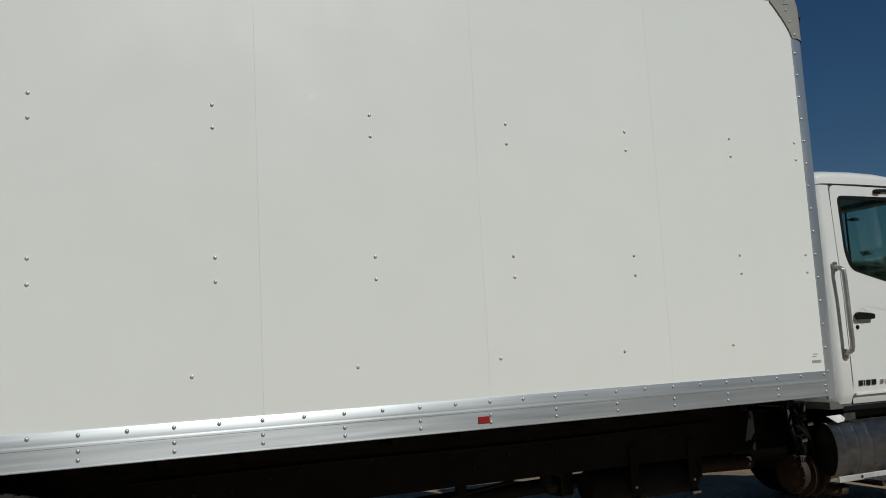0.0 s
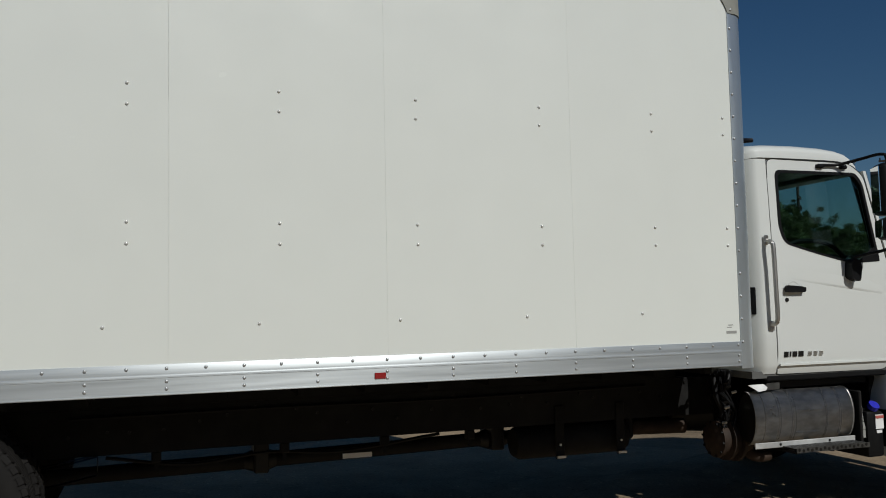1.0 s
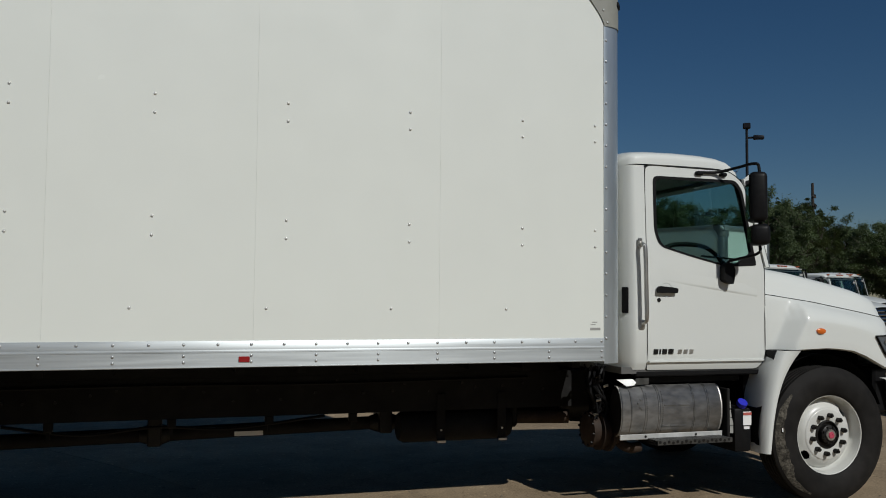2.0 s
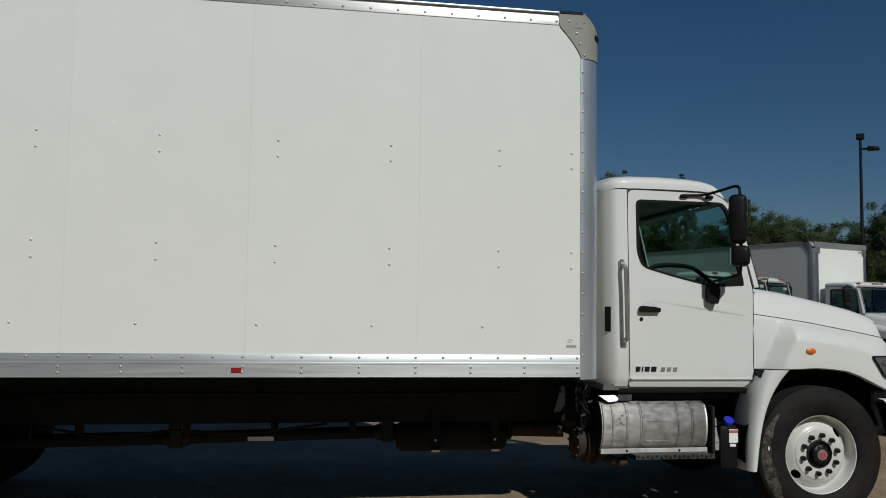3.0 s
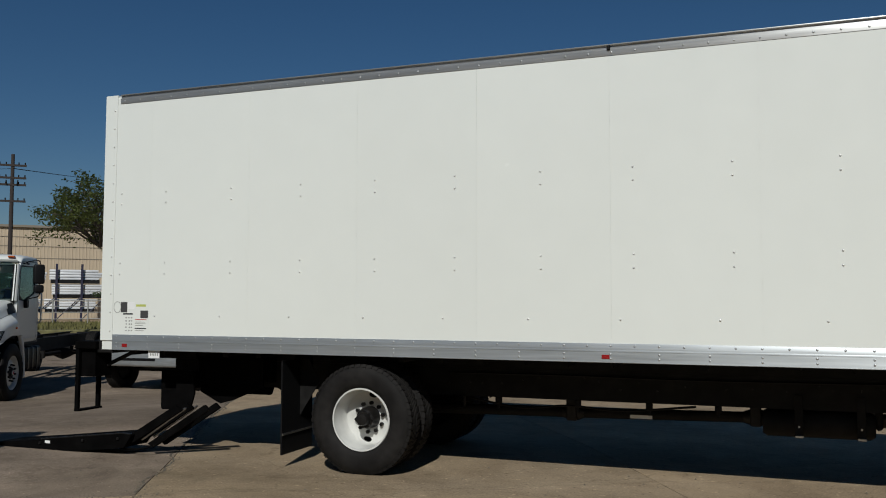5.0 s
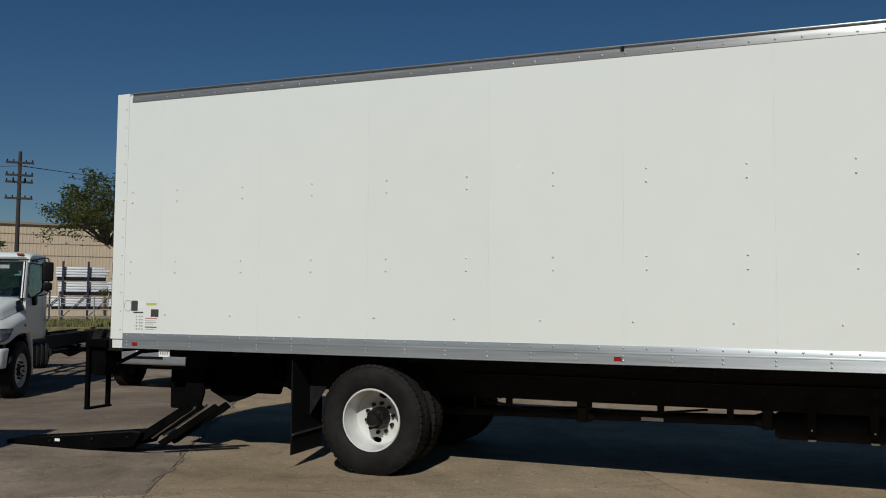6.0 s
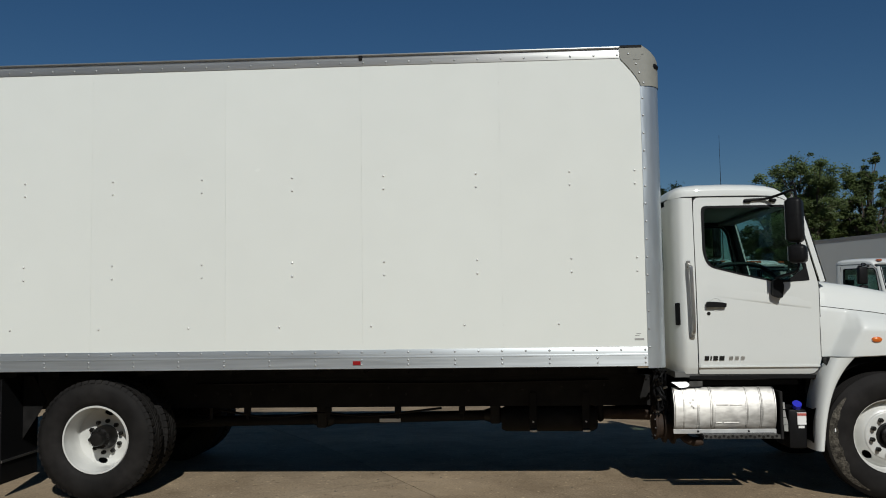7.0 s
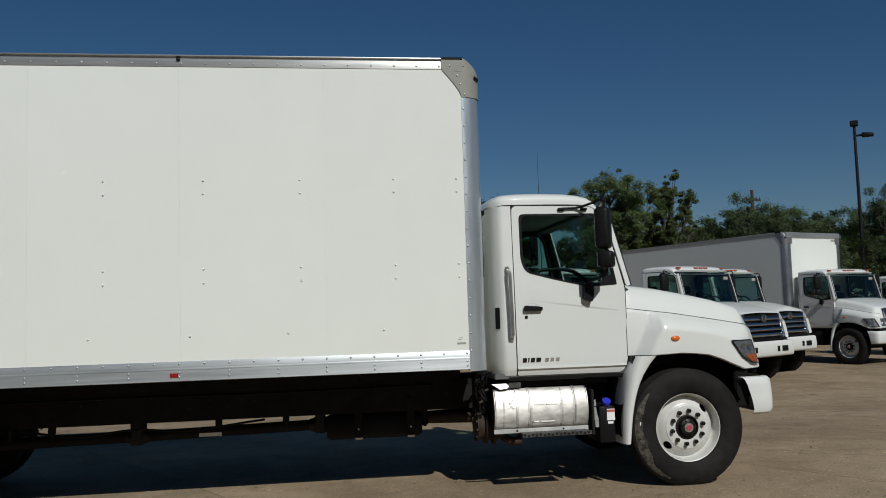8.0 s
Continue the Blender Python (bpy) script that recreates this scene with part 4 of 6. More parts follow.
def make_box_body(truck, x_rear=-7.33, top=3.87, fine=True, post_mat=POST, cap_mat=CAP):
    """The cargo body: sides of joined sheets, aluminium rails, rounded front posts and corner caps."""
    W = 2 * YC
    floor_ = part("body_floor", one_box(x_rear + 0.02, 0.70, 0.03, W - 0.03, 1.12, 1.20), CHASSIS, truck)
    for x in [x_rear + 0.25 + 0.40 * k for k in range(20)]:
        if x < 0.6:
            part("floor_bearer", one_box(x - 0.03, x + 0.03, 0.22, W - 0.22, 1.035, 1.12), CHASSIS, floor_)
    for y in (0.86, W - 0.94):
        part("floor_sill", one_box(x_rear + 0.1, 0.68, y, y + 0.08, 0.957, 1.034), CHASSIS, floor_)
    part("body_roof", one_box(x_rear + 0.02, 0.66, 0.02, W - 0.02, top - 0.045, top - 0.012, 0.01), PANEL, truck, "flat white cargo roof")
    part("front_wall", one_box(0.76, 0.795, 0.15, W - 0.15, 1.09, top - 0.15), PANEL, truck, "white front wall of the cargo body")
    part("front_header", tube(bmesh.new(), [(0.66, 0.15, top - 0.15), (0.66, W - 0.15, top - 0.15)], 0.142, 20), POST, truck)
    part("rear_door", one_box(x_rear - 0.005, x_rear + 0.03, 0.12, W - 0.12, 1.18, top - 0.05), PANEL, truck, "white roll-up rear door, shut")
    seams = [0.632] + [-0.60 - 1.219 * k for k in range(7)]
    seams = [s for s in seams if s > -7.16] + [-7.165]

    def one_side(fix, side):
        back = part("side_backing", fix(one_box(x_rear + 0.02, 0.66, 0.010, 0.045, 1.10, top - 0.02)), SEAM, truck)
        sheets = []
        for a, b in zip(seams, seams[1:]):
            sheets.append(part("side_panel", fix(one_box(b + 0.00025, a - 0.00025, 0.0, 0.009, 1.215, top - 0.050)), PANEL, truck, "smooth white fibreglass side sheet"))
        rear_post = part("rear_post", fix(one_box(x_rear, -7.168, -0.003, 0.14, 1.195, top + 0.002, 0.004)), PANEL, truck, "white rear frame post")
        rail = part("bottom_rail", fix(run(bmesh.new(), [(0.02, 1.098), (-0.009, 1.098), (-0.012, 1.101), (-0.012, 1.106), (-0.0095, 1.108), (-0.0095, 1.190), (-0.0115, 1.192), (-0.0115, 1.200), (-0.0095, 1.202), (-0.0085, 1.208), (-0.007, 1.209), (-0.007, 1.260), (-0.005, 1.263), (0.02, 1.263)], -7.16, 0.627)), RAIL, truck, "riveted aluminium bottom rail")
        upper = part("top_rail", fix(run(bmesh.new(), [(0.04, top - 0.100), (-0.004, top - 0.100), (-0.006, top - 0.096), (-0.006, top - 0.044), (-0.003, top - 0.041), (0.004, top - 0.040), (0.004, top - 0.012), (-0.014, top - 0.010), (-0.017, top - 0.006), (-0.015, top + 0.001), (0.0, top + 0.005), (0.06, top + 0.004), (0.06, top - 0.02)], -7.125, 0.455)), TOPRAIL, truck, "weathered aluminium roof rail")
        # rounded front post
        bm = bmesh.new()
        plan = [(0.628, 0.012), (0.628, -0.005), (0.655, -0.005)] + [(0.65 + 0.152 * math.sin(a), 0.15 - 0.152 * math.cos(a)) for a in (math.pi / 2 * k / 12 for k in range(1, 13))] + [(0.802, 0.23)]
        loft(bm, [[(x, y, 1.082) for x, y in plan], [(x, y, top - 0.345) for x, y in plan]])
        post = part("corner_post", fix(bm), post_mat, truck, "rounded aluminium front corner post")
        # cast cap over the corner
        bm, rows = bmesh.new(), []
        r = 0.158
        for k in range(13):
            t = k / 12
            if t < 0.5:
                z, rr = top - 0.352 + (0.352 - 0.152) * t / 0.5, r
            else:
                a = (t - 0.5) / 0.5 * math.pi / 2
                z, rr = top - 0.152 + 0.158 * math.sin(a), r * math.cos(a)
            # the side flange widens towards the top
            h = (z - (top - 0.352)) / 0.352
            left = 0.634 - 0.18 * min(1, max(0, h / 0.72)) ** 1.35
            row = [(left, 0.012, z), (left, -0.009, z), (left + (0.65 - left) * 0.5, -0.009, z)]
            for j in range(11):
                b = math.pi / 2 * j / 10
                row.append((0.65 + rr * math.sin(b), 0.15 - 0.159 * math.cos(b), z))
            row.append((0.65 + rr, 0.30, z))
            rows.append(row)
        loft(bm, rows)
        cap = part("corner_cap", fix(bm), cap_mat, truck, "grey cast corner cap")
        part("cap_gasket", fix(one_box(0.457, 0.650, -0.013, 0.135, top - 0.014, top + 0.012, 0.005)), PLASTIC, cap)
        lampb = one_box(-0.034, 0.034, -0.012, 0.012, -0.020, 0.020, 0.010, 2)
        bmesh.ops.transform(lampb, matrix=pose(0.65 + 0.158 * math.sin(radians(52)), 0.15 - 0.158 * math.cos(radians(52)), top - 0.172, 0, 12, 52), verts=lampb.verts)
        part("cap_lamp", fix(lampb), PLASTIC, cap, "dark clearance lamp")
        for x, z in ((0.52, top - 0.065), (0.585, top - 0.155), (0.612, top - 0.235), (0.645, top - 0.325)):
            if fine and side > 0:
                shared("rivet", RIVET_POST, cap, (x + 0.012, -0.009, z))
        mark = part("maker_mark", fix(prism(bmesh.new(), [(0.575, top - 0.115), (0.635, top - 0.115), (0.645, top - 0.075), (0.665, top - 0.070), (0.595, top - 0.070), (0.59, top - 0.092)], -0.0125, -0.009)), cap_mat, cap)
        if not fine or side < 0:
            return
        def at(sheet_x, x, z, y, me, parents=sheets):
            for sh, (a, b) in zip(parents, zip(seams, seams[1:])):
                if b <= x <= a:
                    shared("rivet", me, sh, (x, y, z))
                    return
        for x in [0.56] + [-0.81 * k * 1.0035 for k in range(9)] + [-7.085]:
            for z in (2.783, 2.668, 2.028, 1.911):
                at(0, x, z, 0.0, RIVET_PANEL)
        for k in range(9):
            at(0, -0.118 - 0.8125 * k, 1.467, 0.0, RIVET_PANEL)
        for k in range(13):
            shared("rivet", RIVET_PANEL, rear_post, (-7.20, -0.003, 1.30 + 0.2 * k))
        for k in range(39):
            x = 0.606 - 0.2029 * k
            if x > -7.14:
                shared("rivet", RIVET_RAIL, rail, (x, -0.007, 1.241))
                if k % 2 == 0:
                    shared("rivet", RIVET_RAIL, rail, (x, -0.0095, 1.172))
                    shared("rivet", RIVET_RAIL, rail, (x, -0.0095, 1.133))
            if -7.1 < x - 0.17 < 0.45:
                shared("rivet", RIVET_RAIL, upper, (x - 0.17, -0.006, top - 0.072))
        for k in range(15):
            shared("rivet", RIVET_POST, post, (0.645, -0.005, 1.260 + 0.1538 * k))
        part("rail_clip", one_box(-1.835, -1.805, -0.020, 0.022, top - 0.052, top - 0.010, 0.004), PLASTIC, upper)
        for x in (-1.872, -6.993):
            part("reflector", one_box(x - 0.034, x + 0.034, -0.016, -0.009, 1.130, 1.166, 0.003), RED, rail, "red side reflector")
        # small maker's mark and the notices near the rear
        bm = bmesh.new()
        for a, b, z0, z1 in ((0.535, 0.575, 1.372, 1.378), (0.525, 0.562, 1.356, 1.362), (0.520, 0.60, 1.318, 1.336)):
            box(bm, a, b, -0.0012, 0.0, z0, z1)
        part("printed_mark", bm, INK_GREY, sheets[0], "small grey printed mark")
        last = sheets[-1]
        for x0, x1, z0, z1, mat in ((-7.06, -6.975, 1.50, 1.61, INK), (-7.03, -6.90, 1.476, 1.492, INK), (-6.80, -6.70, 1.44, 1.52, INK), (-6.86, -6.73, 1.562, 1.585, INK_GREEN), (-6.97, -6.88, 1.535, 1.61, STICKER),
                                    (-6.87, -6.72, 1.420, 1.428, INK_RED), (-6.87, -6.74, 1.395, 1.400, INK_GREY), (-6.87, -6.73, 1.378, 1.383, INK_GREY), (-6.87, -6.76, 1.36, 1.365, INK_GREY), (-6.87, -6.72, 1.325, 1.336, INK), (-6.87, -6.75, 1.305, 1.310, INK_GREY)):
            part("notice", one_box(x0, x1, -0.0012, 0.0, z0, z1), mat, last, "printed notice sticker")
        bm = bmesh.new()
        rng = random.Random(4)
        for i in range(3):
            for j in range(5):
                x, z = -6.99 + 0.035 * i + rng.uniform(-.006, .006), 1.30 + 0.034 * j
                box(bm, x, x + 0.018, -0.0012, 0.0, z, z + 0.014)
        part("notice", bm, INK_GREY, last, "grid of small printed signs")
        bm = bmesh.new()
        ring = [(-7.105 + 0.05 * math.cos(2 * math.pi * k / 20), 1.555 + 0.062 * math.sin(2 * math.pi * k / 20)) for k in range(20)]
        ring2 = [(-7.105 + 0.044 * math.cos(2 * math.pi * k / 20), 1.555 + 0.056 * math.sin(2 * math.pi * k / 20)) for k in range(20)]
        loft(bm, [[(x, -0.0012, z) for x, z in ring], [(x, -0.0012, z) for x, z in ring2]], closed=True)
        part("notice", bm, INK_GREY, last, "round printed notice")

    both(one_side)


def thing(name, label, category, m=None, group=""):
    e = new(name)
    if m is not None:
        e.matrix_basis = m
    return tagged(e, label, category, group)


# ---- the white box truck ----
truck = thing("box_truck", "long white box truck with aluminium rails, parked on concrete", "truck")
make_box_body(truck)
make_cab(truck, screen=SCREEN)
make_nose(truck, MARKER)
frame_rail = make_chassis(truck)
for s in (1, -1):
    w = wheel(truck, 2.645, 0.050, True, s, s > 0)
    if s > 0:
        scuff(w, 2.645, 0.050)
        part("tyre_mark", one_box(2.172, 2.182, 0.0475, 0.0485, 0.53, 0.56), STICKER, w)
    wheel(truck, -4.235, 0.040, False, s, s > 0)


def make_side_gear(truck):
    # silencer with its perforated heat shield
    cx0, cx1, cy, cz, r, deep = 0.872, 1.745, 0.295, 0.700, 0.188, 0.56
    def ring(x, rr, a0=-110, a1=250, n=36):
        return [(x, cy + deep * rr * math.sin(radians(a)), cz + rr * math.cos(radians(a))) for a in [a0 + (a1 - a0) * k / (n - 1) for k in range(n)]]
    bm = bmesh.new()
    prof = [(cx0, r - 0.004), (cx0 + 0.001, r + 0.002), (cx0 + 0.010, r + 0.003), (cx0 + 0.014, r), (cx0 + 0.015, r)]
    for x in (0.960, 1.075, 1.190, 1.205, 1.500, 1.612, 1.626):
        prof += [(x - 0.007, r), (x - 0.0062, r), (x - 0.003, r + 0.0045), (x + 0.003, r + 0.0045), (x + 0.0062, r), (x + 0.007, r)]
    prof += [(cx1 - 0.015, r), (cx1 - 0.014, r), (cx1 - 0.010, r + 0.003), (cx1 - 0.001, r + 0.002), (cx1, r - 0.004)]
    loft(bm, [ring(x, rr, -172, 4, 26) for x, rr in sorted(prof, key=lambda p: p[0])])
    muff = part("silencer", bm, SHIELD, truck, "ribbed steel silencer heat shield")
    bm = bmesh.new()
    loft(bm, [ring(x, rr, -180, 180, 37) for x, rr in ((cx0 + 0.01, 0.0), (cx0 + 0.01, r - 0.02), (cx1 - 0.012, r - 0.02), (cx1 - 0.012, 0.0))])
    part("silencer_body", bm, GREASE, muff, "dark greasy silencer drum")
    for x in (1.090, 1.222, 1.485):
        bm = bmesh.new()
        for k in range(24):
            a = radians(-40 - 4.6 * k)
            y, z = cy + deep * (r + 0.0005) * math.sin(a), cz + (r + 0.0005) * math.cos(a)
            box(bm, x - 0.0016, x + 0.0016, y - 0.0022, y + 0.0022, z - 0.0022, z + 0.0022)
        tagged(part("perforation", bm, GREASE, muff), kind="stuff")
    # raised, unreadable stampings
    for x0, x1, z in ((1.235, 1.335, 0.745), (1.35, 1.455, 0.743), (1.228, 1.285, 0.590), (1.295, 1.430, 0.589)):
        y = cy - deep * math.sqrt(r * r - (z - cz) ** 2)
        part("stamping", one_box(x0, x1, y - 0.004, y + 0.012, z - 0.007, z + 0.007, 0.003), SHIELD, muff)
    for x, z in ((1.015, 0.762), (1.040, 0.786), (1.027, 0.735), (1.045, 0.720)):
        y = cy - deep * math.sqrt(r * r - (z - cz) ** 2)
        part("stamping", one_box(x - 0.009, x + 0.009, y - 0.003, y + 0.012, z - 0.009, z + 0.009, 0.003), SHIELD, muff)
    bm = prism(bmesh.new(), [(0.865, 0.938), (1.000, 0.940), (1.022, 0.915), (1.000, 0.896), (0.935, 0.890)], 0.232, 0.240)
    for v in bm.verts:
        v.co.y += (v.co.z - 0.91) * 0.5
    part("silencer_bracket", bm, STEP_EDGE, muff, "bright folded bracket")
    part("silencer_bracket", prism(bmesh.new(), [(0.985, 0.892), (1.135, 0.900), (1.135, 0.945), (1.03, 0.945)], 0.245, 0.255), GALV, muff)
    for x in (1.07, 1.50):
        part("bracket_bolt", tube(bmesh.new(), [(x, 0.200, 0.520), (x, 0.182, 0.520)], 0.010, 6), GREASE, muff)
    bm = bmesh.new()
    for k in range(5):
        box(bm, 1.09, 1.715, 0.045 + 0.034 * k, 0.069 + 0.030 * k, 0.492, 0.507)
    for k in range(16):
        box(bm, 1.090 + 0.0405 * k, 1.112 + 0.0405 * k, 0.046, 0.187, 0.494, 0.505)
    step = part("step", bm, GALV, truck, "perforated steel step plate")
    part("step_edge", one_box(0.860, 1.735, 0.186, 0.200, 0.498, 0.538, 0.003), STEP_EDGE, step)
    part("step_rim", one_box(1.085, 1.720, 0.040, 0.0445, 0.478, 0.512), GALV, step)
    for x in (1.10, 1.40, 1.70):
        part("step_hanger", one_box(x - 0.015, x + 0.015, 0.05, 0.40, 0.470, 0.4915), CHASSIS, step)
    me = dome_mesh("step_hole", 0.0125, 0.001, GREASE, 8)
    for k in range(17):
        shared("step_hole", me, step, (1.105 + 0.0365 * k, 0.0398, 0.499 - 0.008 * (k % 2)))
    # Added plate: stops sunlight that passes over the silencer onto the ground
    part("heat_plate", one_box(0.89, 1.98, 0.575, 0.59, 0.46, 0.97, 0.004), LIFT_BLACK, truck, "black plate added behind the silencer to stop sunlight")
    part("cab_step_bar", one_box(1.10, 1.98, 0.30, 0.40, 0.90, 0.955, 0.01), PLASTIC, truck)
    # pipes and bracket behind the silencer
    bm = bmesh.new()
    prof = [(0.735, 0.0), (0.735, 0.080), (0.748, 0.100), (0.752, 0.132), (0.772, 0.136), (0.778, 0.118), (0.820, 0.120), (0.826, 0.158), (0.846, 0.162), (0.852, 0.130), (0.895, 0.134), (0.900, 0.168), (0.922, 0.172), (0.928, 0.135), (1.02, 0.115), (1.02, 0.0)]
    loft(bm, [[(x, 0.51 + rr * math.sin(2 * math.pi * k / 28), 0.535 + rr * math.cos(2 * math.pi * k / 28)) for k in range(29)] for x, rr in prof])
    drum = part("exhaust_drum", bm, RUST, truck, "rusty flanged exhaust drum")
    for k in range(10):
        a = 2 * math.pi * (k + 0.3) / 10
        part("drum_bolt", tube(bmesh.new(), [(0.756, 0.51 + 0.122 * math.sin(a), 0.535 + 0.122 * math.cos(a)), (0.738, 0.51 + 0.122 * math.sin(a), 0.535 + 0.122 * math.cos(a))], 0.008, 6), GREASE, drum)
    part("exhaust_pipe", tube(bmesh.new(), curve_pts([(1.00, 0.50, 0.47), (1.02, 0.46, 0.42), (1.08, 0.43, 0.395), (1.16, 0.43, 0.40)], 5), 0.040, 12), RUST, truck, "rusty exhaust pipe")
    part("exhaust_pipe", tube(bmesh.new(), [(0.80, 0.95, 0.575), (0.34, 1.05, 0.575)], 0.058, 14), RUST, truck, "rusty exhaust pipe")
    part("splash_guard", one_box(2.055, 2.068, 0.31, 0.80, 0.38, 0.74, 0.004), PLASTIC, truck, "black rubber splash guard")
    rng = random.Random(2)
    loom = part("hose", tube(bmesh.new(), curve_pts([(0.78, 0.52, 1.0), (0.76, 0.47, 0.85), (0.80, 0.46, 0.74), (0.78, 0.50, 0.64)], 5), 0.022, 8), PLASTIC, truck, "black rubber hose with cables beside it")
    for k in range(14):
        p = [(0.745 + rng.uniform(0, 0.12), 0.38 + rng.uniform(0, 0.20), 1.03 - 0.10 * j) for j in range(5)]
        part("hose", tube(bmesh.new(), curve_pts(p, 5), rng.uniform(0.006, 0.013), 7), PLASTIC, loom)
    for k in range(9):
        x, y, z = 0.75 + rng.uniform(0, 0.11), 0.36 + rng.uniform(0, 0.08), 0.66 + 0.036 * k
        part("fitting", tube(bmesh.new(), [(x, y, z), (x + 0.02, y - 0.025, z + 0.01)], 0.011, 6), STEEL if k % 3 == 0 else GREASE, loom)
    part("crossbrace", one_box(0.30, 0.36, 0.95, 1.95, 0.50, 0.96, 0.02), CHASSIS, truck)
    part("support_bracket", one_box(0.78, 0.84, 0.46, 0.55, 0.55, 1.02, 0.015), LIFT_BLACK, truck)
    # fluid tank with its blue cap
    tank = part("fluid_tank", one_box(1.835, 1.990, 0.17, 0.55, 0.37, 0.705, 0.022, 2), PLASTIC, truck, "black fluid tank with a blue cap")
    part("tank_bracket", one_box(1.765, 1.79, 0.16, 0.40, 0.45, 0.86, 0.006), CHASSIS, tank)
    part("filler_neck", tube(bmesh.new(), [(1.912, 0.23, 0.68), (1.912, 0.195, 0.728)], 0.036, 12), PLASTIC, tank)
    part("filler_cap", tube(bmesh.new(), [(1.912, 0.195, 0.726), (1.912, 0.172, 0.753)], 0.040, 10), BLUE, tank, "blue screw cap")
    part("tank_label", one_box(1.908, 1.982, 0.164, 0.169, 0.575, 0.678), STICKER, tank, "white and red warning label")
    part("tank_label", one_box(1.908, 1.982, 0.160, 0.1635, 0.652, 0.672), INK_RED, tank)
    part("tank_label", one_box(1.915, 1.965, 0.164, 0.169, 0.545, 0.566), STICKER, tank)
    for k, (x, z) in enumerate(((1.795, 0.735), (1.797, 0.665), (1.808, 0.600), (1.822, 0.545))):
        part("level_strip", prism(bmesh.new(), [(x - 0.018, z - 0.03), (x + 0.022 + 0.006 * k, z - 0.03), (x + 0.018, z + 0.03), (x - 0.020, z + 0.03)], 0.19, 0.198), INK_GREY, tank, "pale strap segment")
    part("inner_wing", one_box(2.06, 2.12, 0.335, 0.60, 0.42, 1.0, 0.03), PLASTIC, truck)
    # air tank hung under the frame by two straps
    tank = part("air_tank", tube(bmesh.new(), [(-0.62, 1.02, 0.53), (-0.58, 1.02, 0.53), (0.26, 1.02, 0.53), (0.30, 1.02, 0.53)], [0.10, 0.125, 0.125, 0.10], 20), CHASSIS, truck, "black air tank in two straps")
    for x in (-0.32, 0.18):
        part("tank_strap", one_box(x - 0.035, x + 0.035, 0.845, 0.858, 0.42, 0.80, 0.004), CHASSIS, tank)
        part("strap_foot", one_box(x - 0.035, x + 0.035, 0.82, 0.845, 0.425, 0.445, 0.003), STEEL, tank)
        part("strap_bolt", tube(bmesh.new(), [(x, 0.845, 0.52), (x, 0.835, 0.52)], 0.009, 6), STEEL, tank)
    for x in (-3.1, -1.62, -1.0, -2.3):
        b = part("hanger", one_box(x - 0.03, x + 0.03, 0.87, 0.93, 0.60, 0.67, 0.008), CHASSIS, truck)
        part("hanger_arm", one_box(x - 0.012, x + 0.012, 0.89, 0.91, 0.55, 0.62), CHASSIS, b)
    for k in range(26):
        x = -3.6 + 0.19 * k + rng.uniform(-.05, .05)
        z = 0.77 + 0.16 * rng.random()
        part("frame_bolt", tube(bmesh.new(), [(x, 0.86, z), (x, 0.848, z)], 0.011, 6), GREASE, frame_rail)
    part("air_line", tube(bmesh.new(), curve_pts([(-3.6, 0.85, 0.90), (-2.4, 0.85, 0.905), (-1.2, 0.85, 0.895), (0.4, 0.85, 0.91)], 5), 0.012, 6), PLASTIC, frame_rail)
    part("cable", tube(bmesh.new(), curve_pts([(-3.4, 0.95, 0.64), (-2.9, 0.98, 0.56), (-2.4, 0.98, 0.60), (-1.9, 0.98, 0.57), (-1.2, 0.98, 0.64)], 5), 0.012, 6), PLASTIC, frame_rail)
    # flap behind the rear tyres
    flap = part("mud_flap", prism(bmesh.new(), [(-5.10, 0.10), (-5.085, 0.10), (-5.085, 1.03), (-5.10, 1.03)], 0.05, 0.66), PLASTIC, truck, "black rubber mud flap")
    part("flap_gusset", prism(bmesh.new(), [(-5.085, 1.03), (-5.085, 0.45), (-4.86, 0.80), (-4.99, 1.03)], 0.40, 0.412), CHASSIS, flap)
    part("flap_strip", one_box(-5.083, -5.074, 0.05, 0.66, 0.290, 0.310), STEEL, flap)
    part("mud_flap", flipped(prism(bmesh.new(), [(-5.10, 0.10), (-5.085, 0.10), (-5.085, 1.03), (-5.10, 1.03)], 0.05, 0.66)), PLASTIC, truck)
    # lift gate, let down behind
    lift = part("lift_gate", one_box(-6.55, -5.65, 0.75, 1.80, 0.72, 1.03, 0.02), LIFT_BLACK, truck, "black tuck-under lift gate, lowered to the ground")
    plate_ = rounded([(-6.86, 0.86), (-6.46, 0.86), (-6.42, 0.62), (-6.48, 0.43), (-6.86, 0.43)], 0.03)
    for fix in ((lambda b: b), flipped):
        part("lift_bracket", fix(prism(bmesh.new(), plate_, 0.44, 0.465)), LIFT_BLACK, lift)
        part("lift_hanger", fix(prism(bmesh.new(), [(-6.50, 1.03), (-5.66, 1.03), (-5.66, 0.70), (-6.03, 0.545), (-6.20, 0.50), (-6.45, 0.62)], 0.60, 0.625)), LIFT_BLACK, lift)
    part("lift_beam", one_box(-6.62, -6.48, 0.47, 2 * YC - 0.47, 0.66, 0.84, 0.01), LIFT_BLACK, lift)
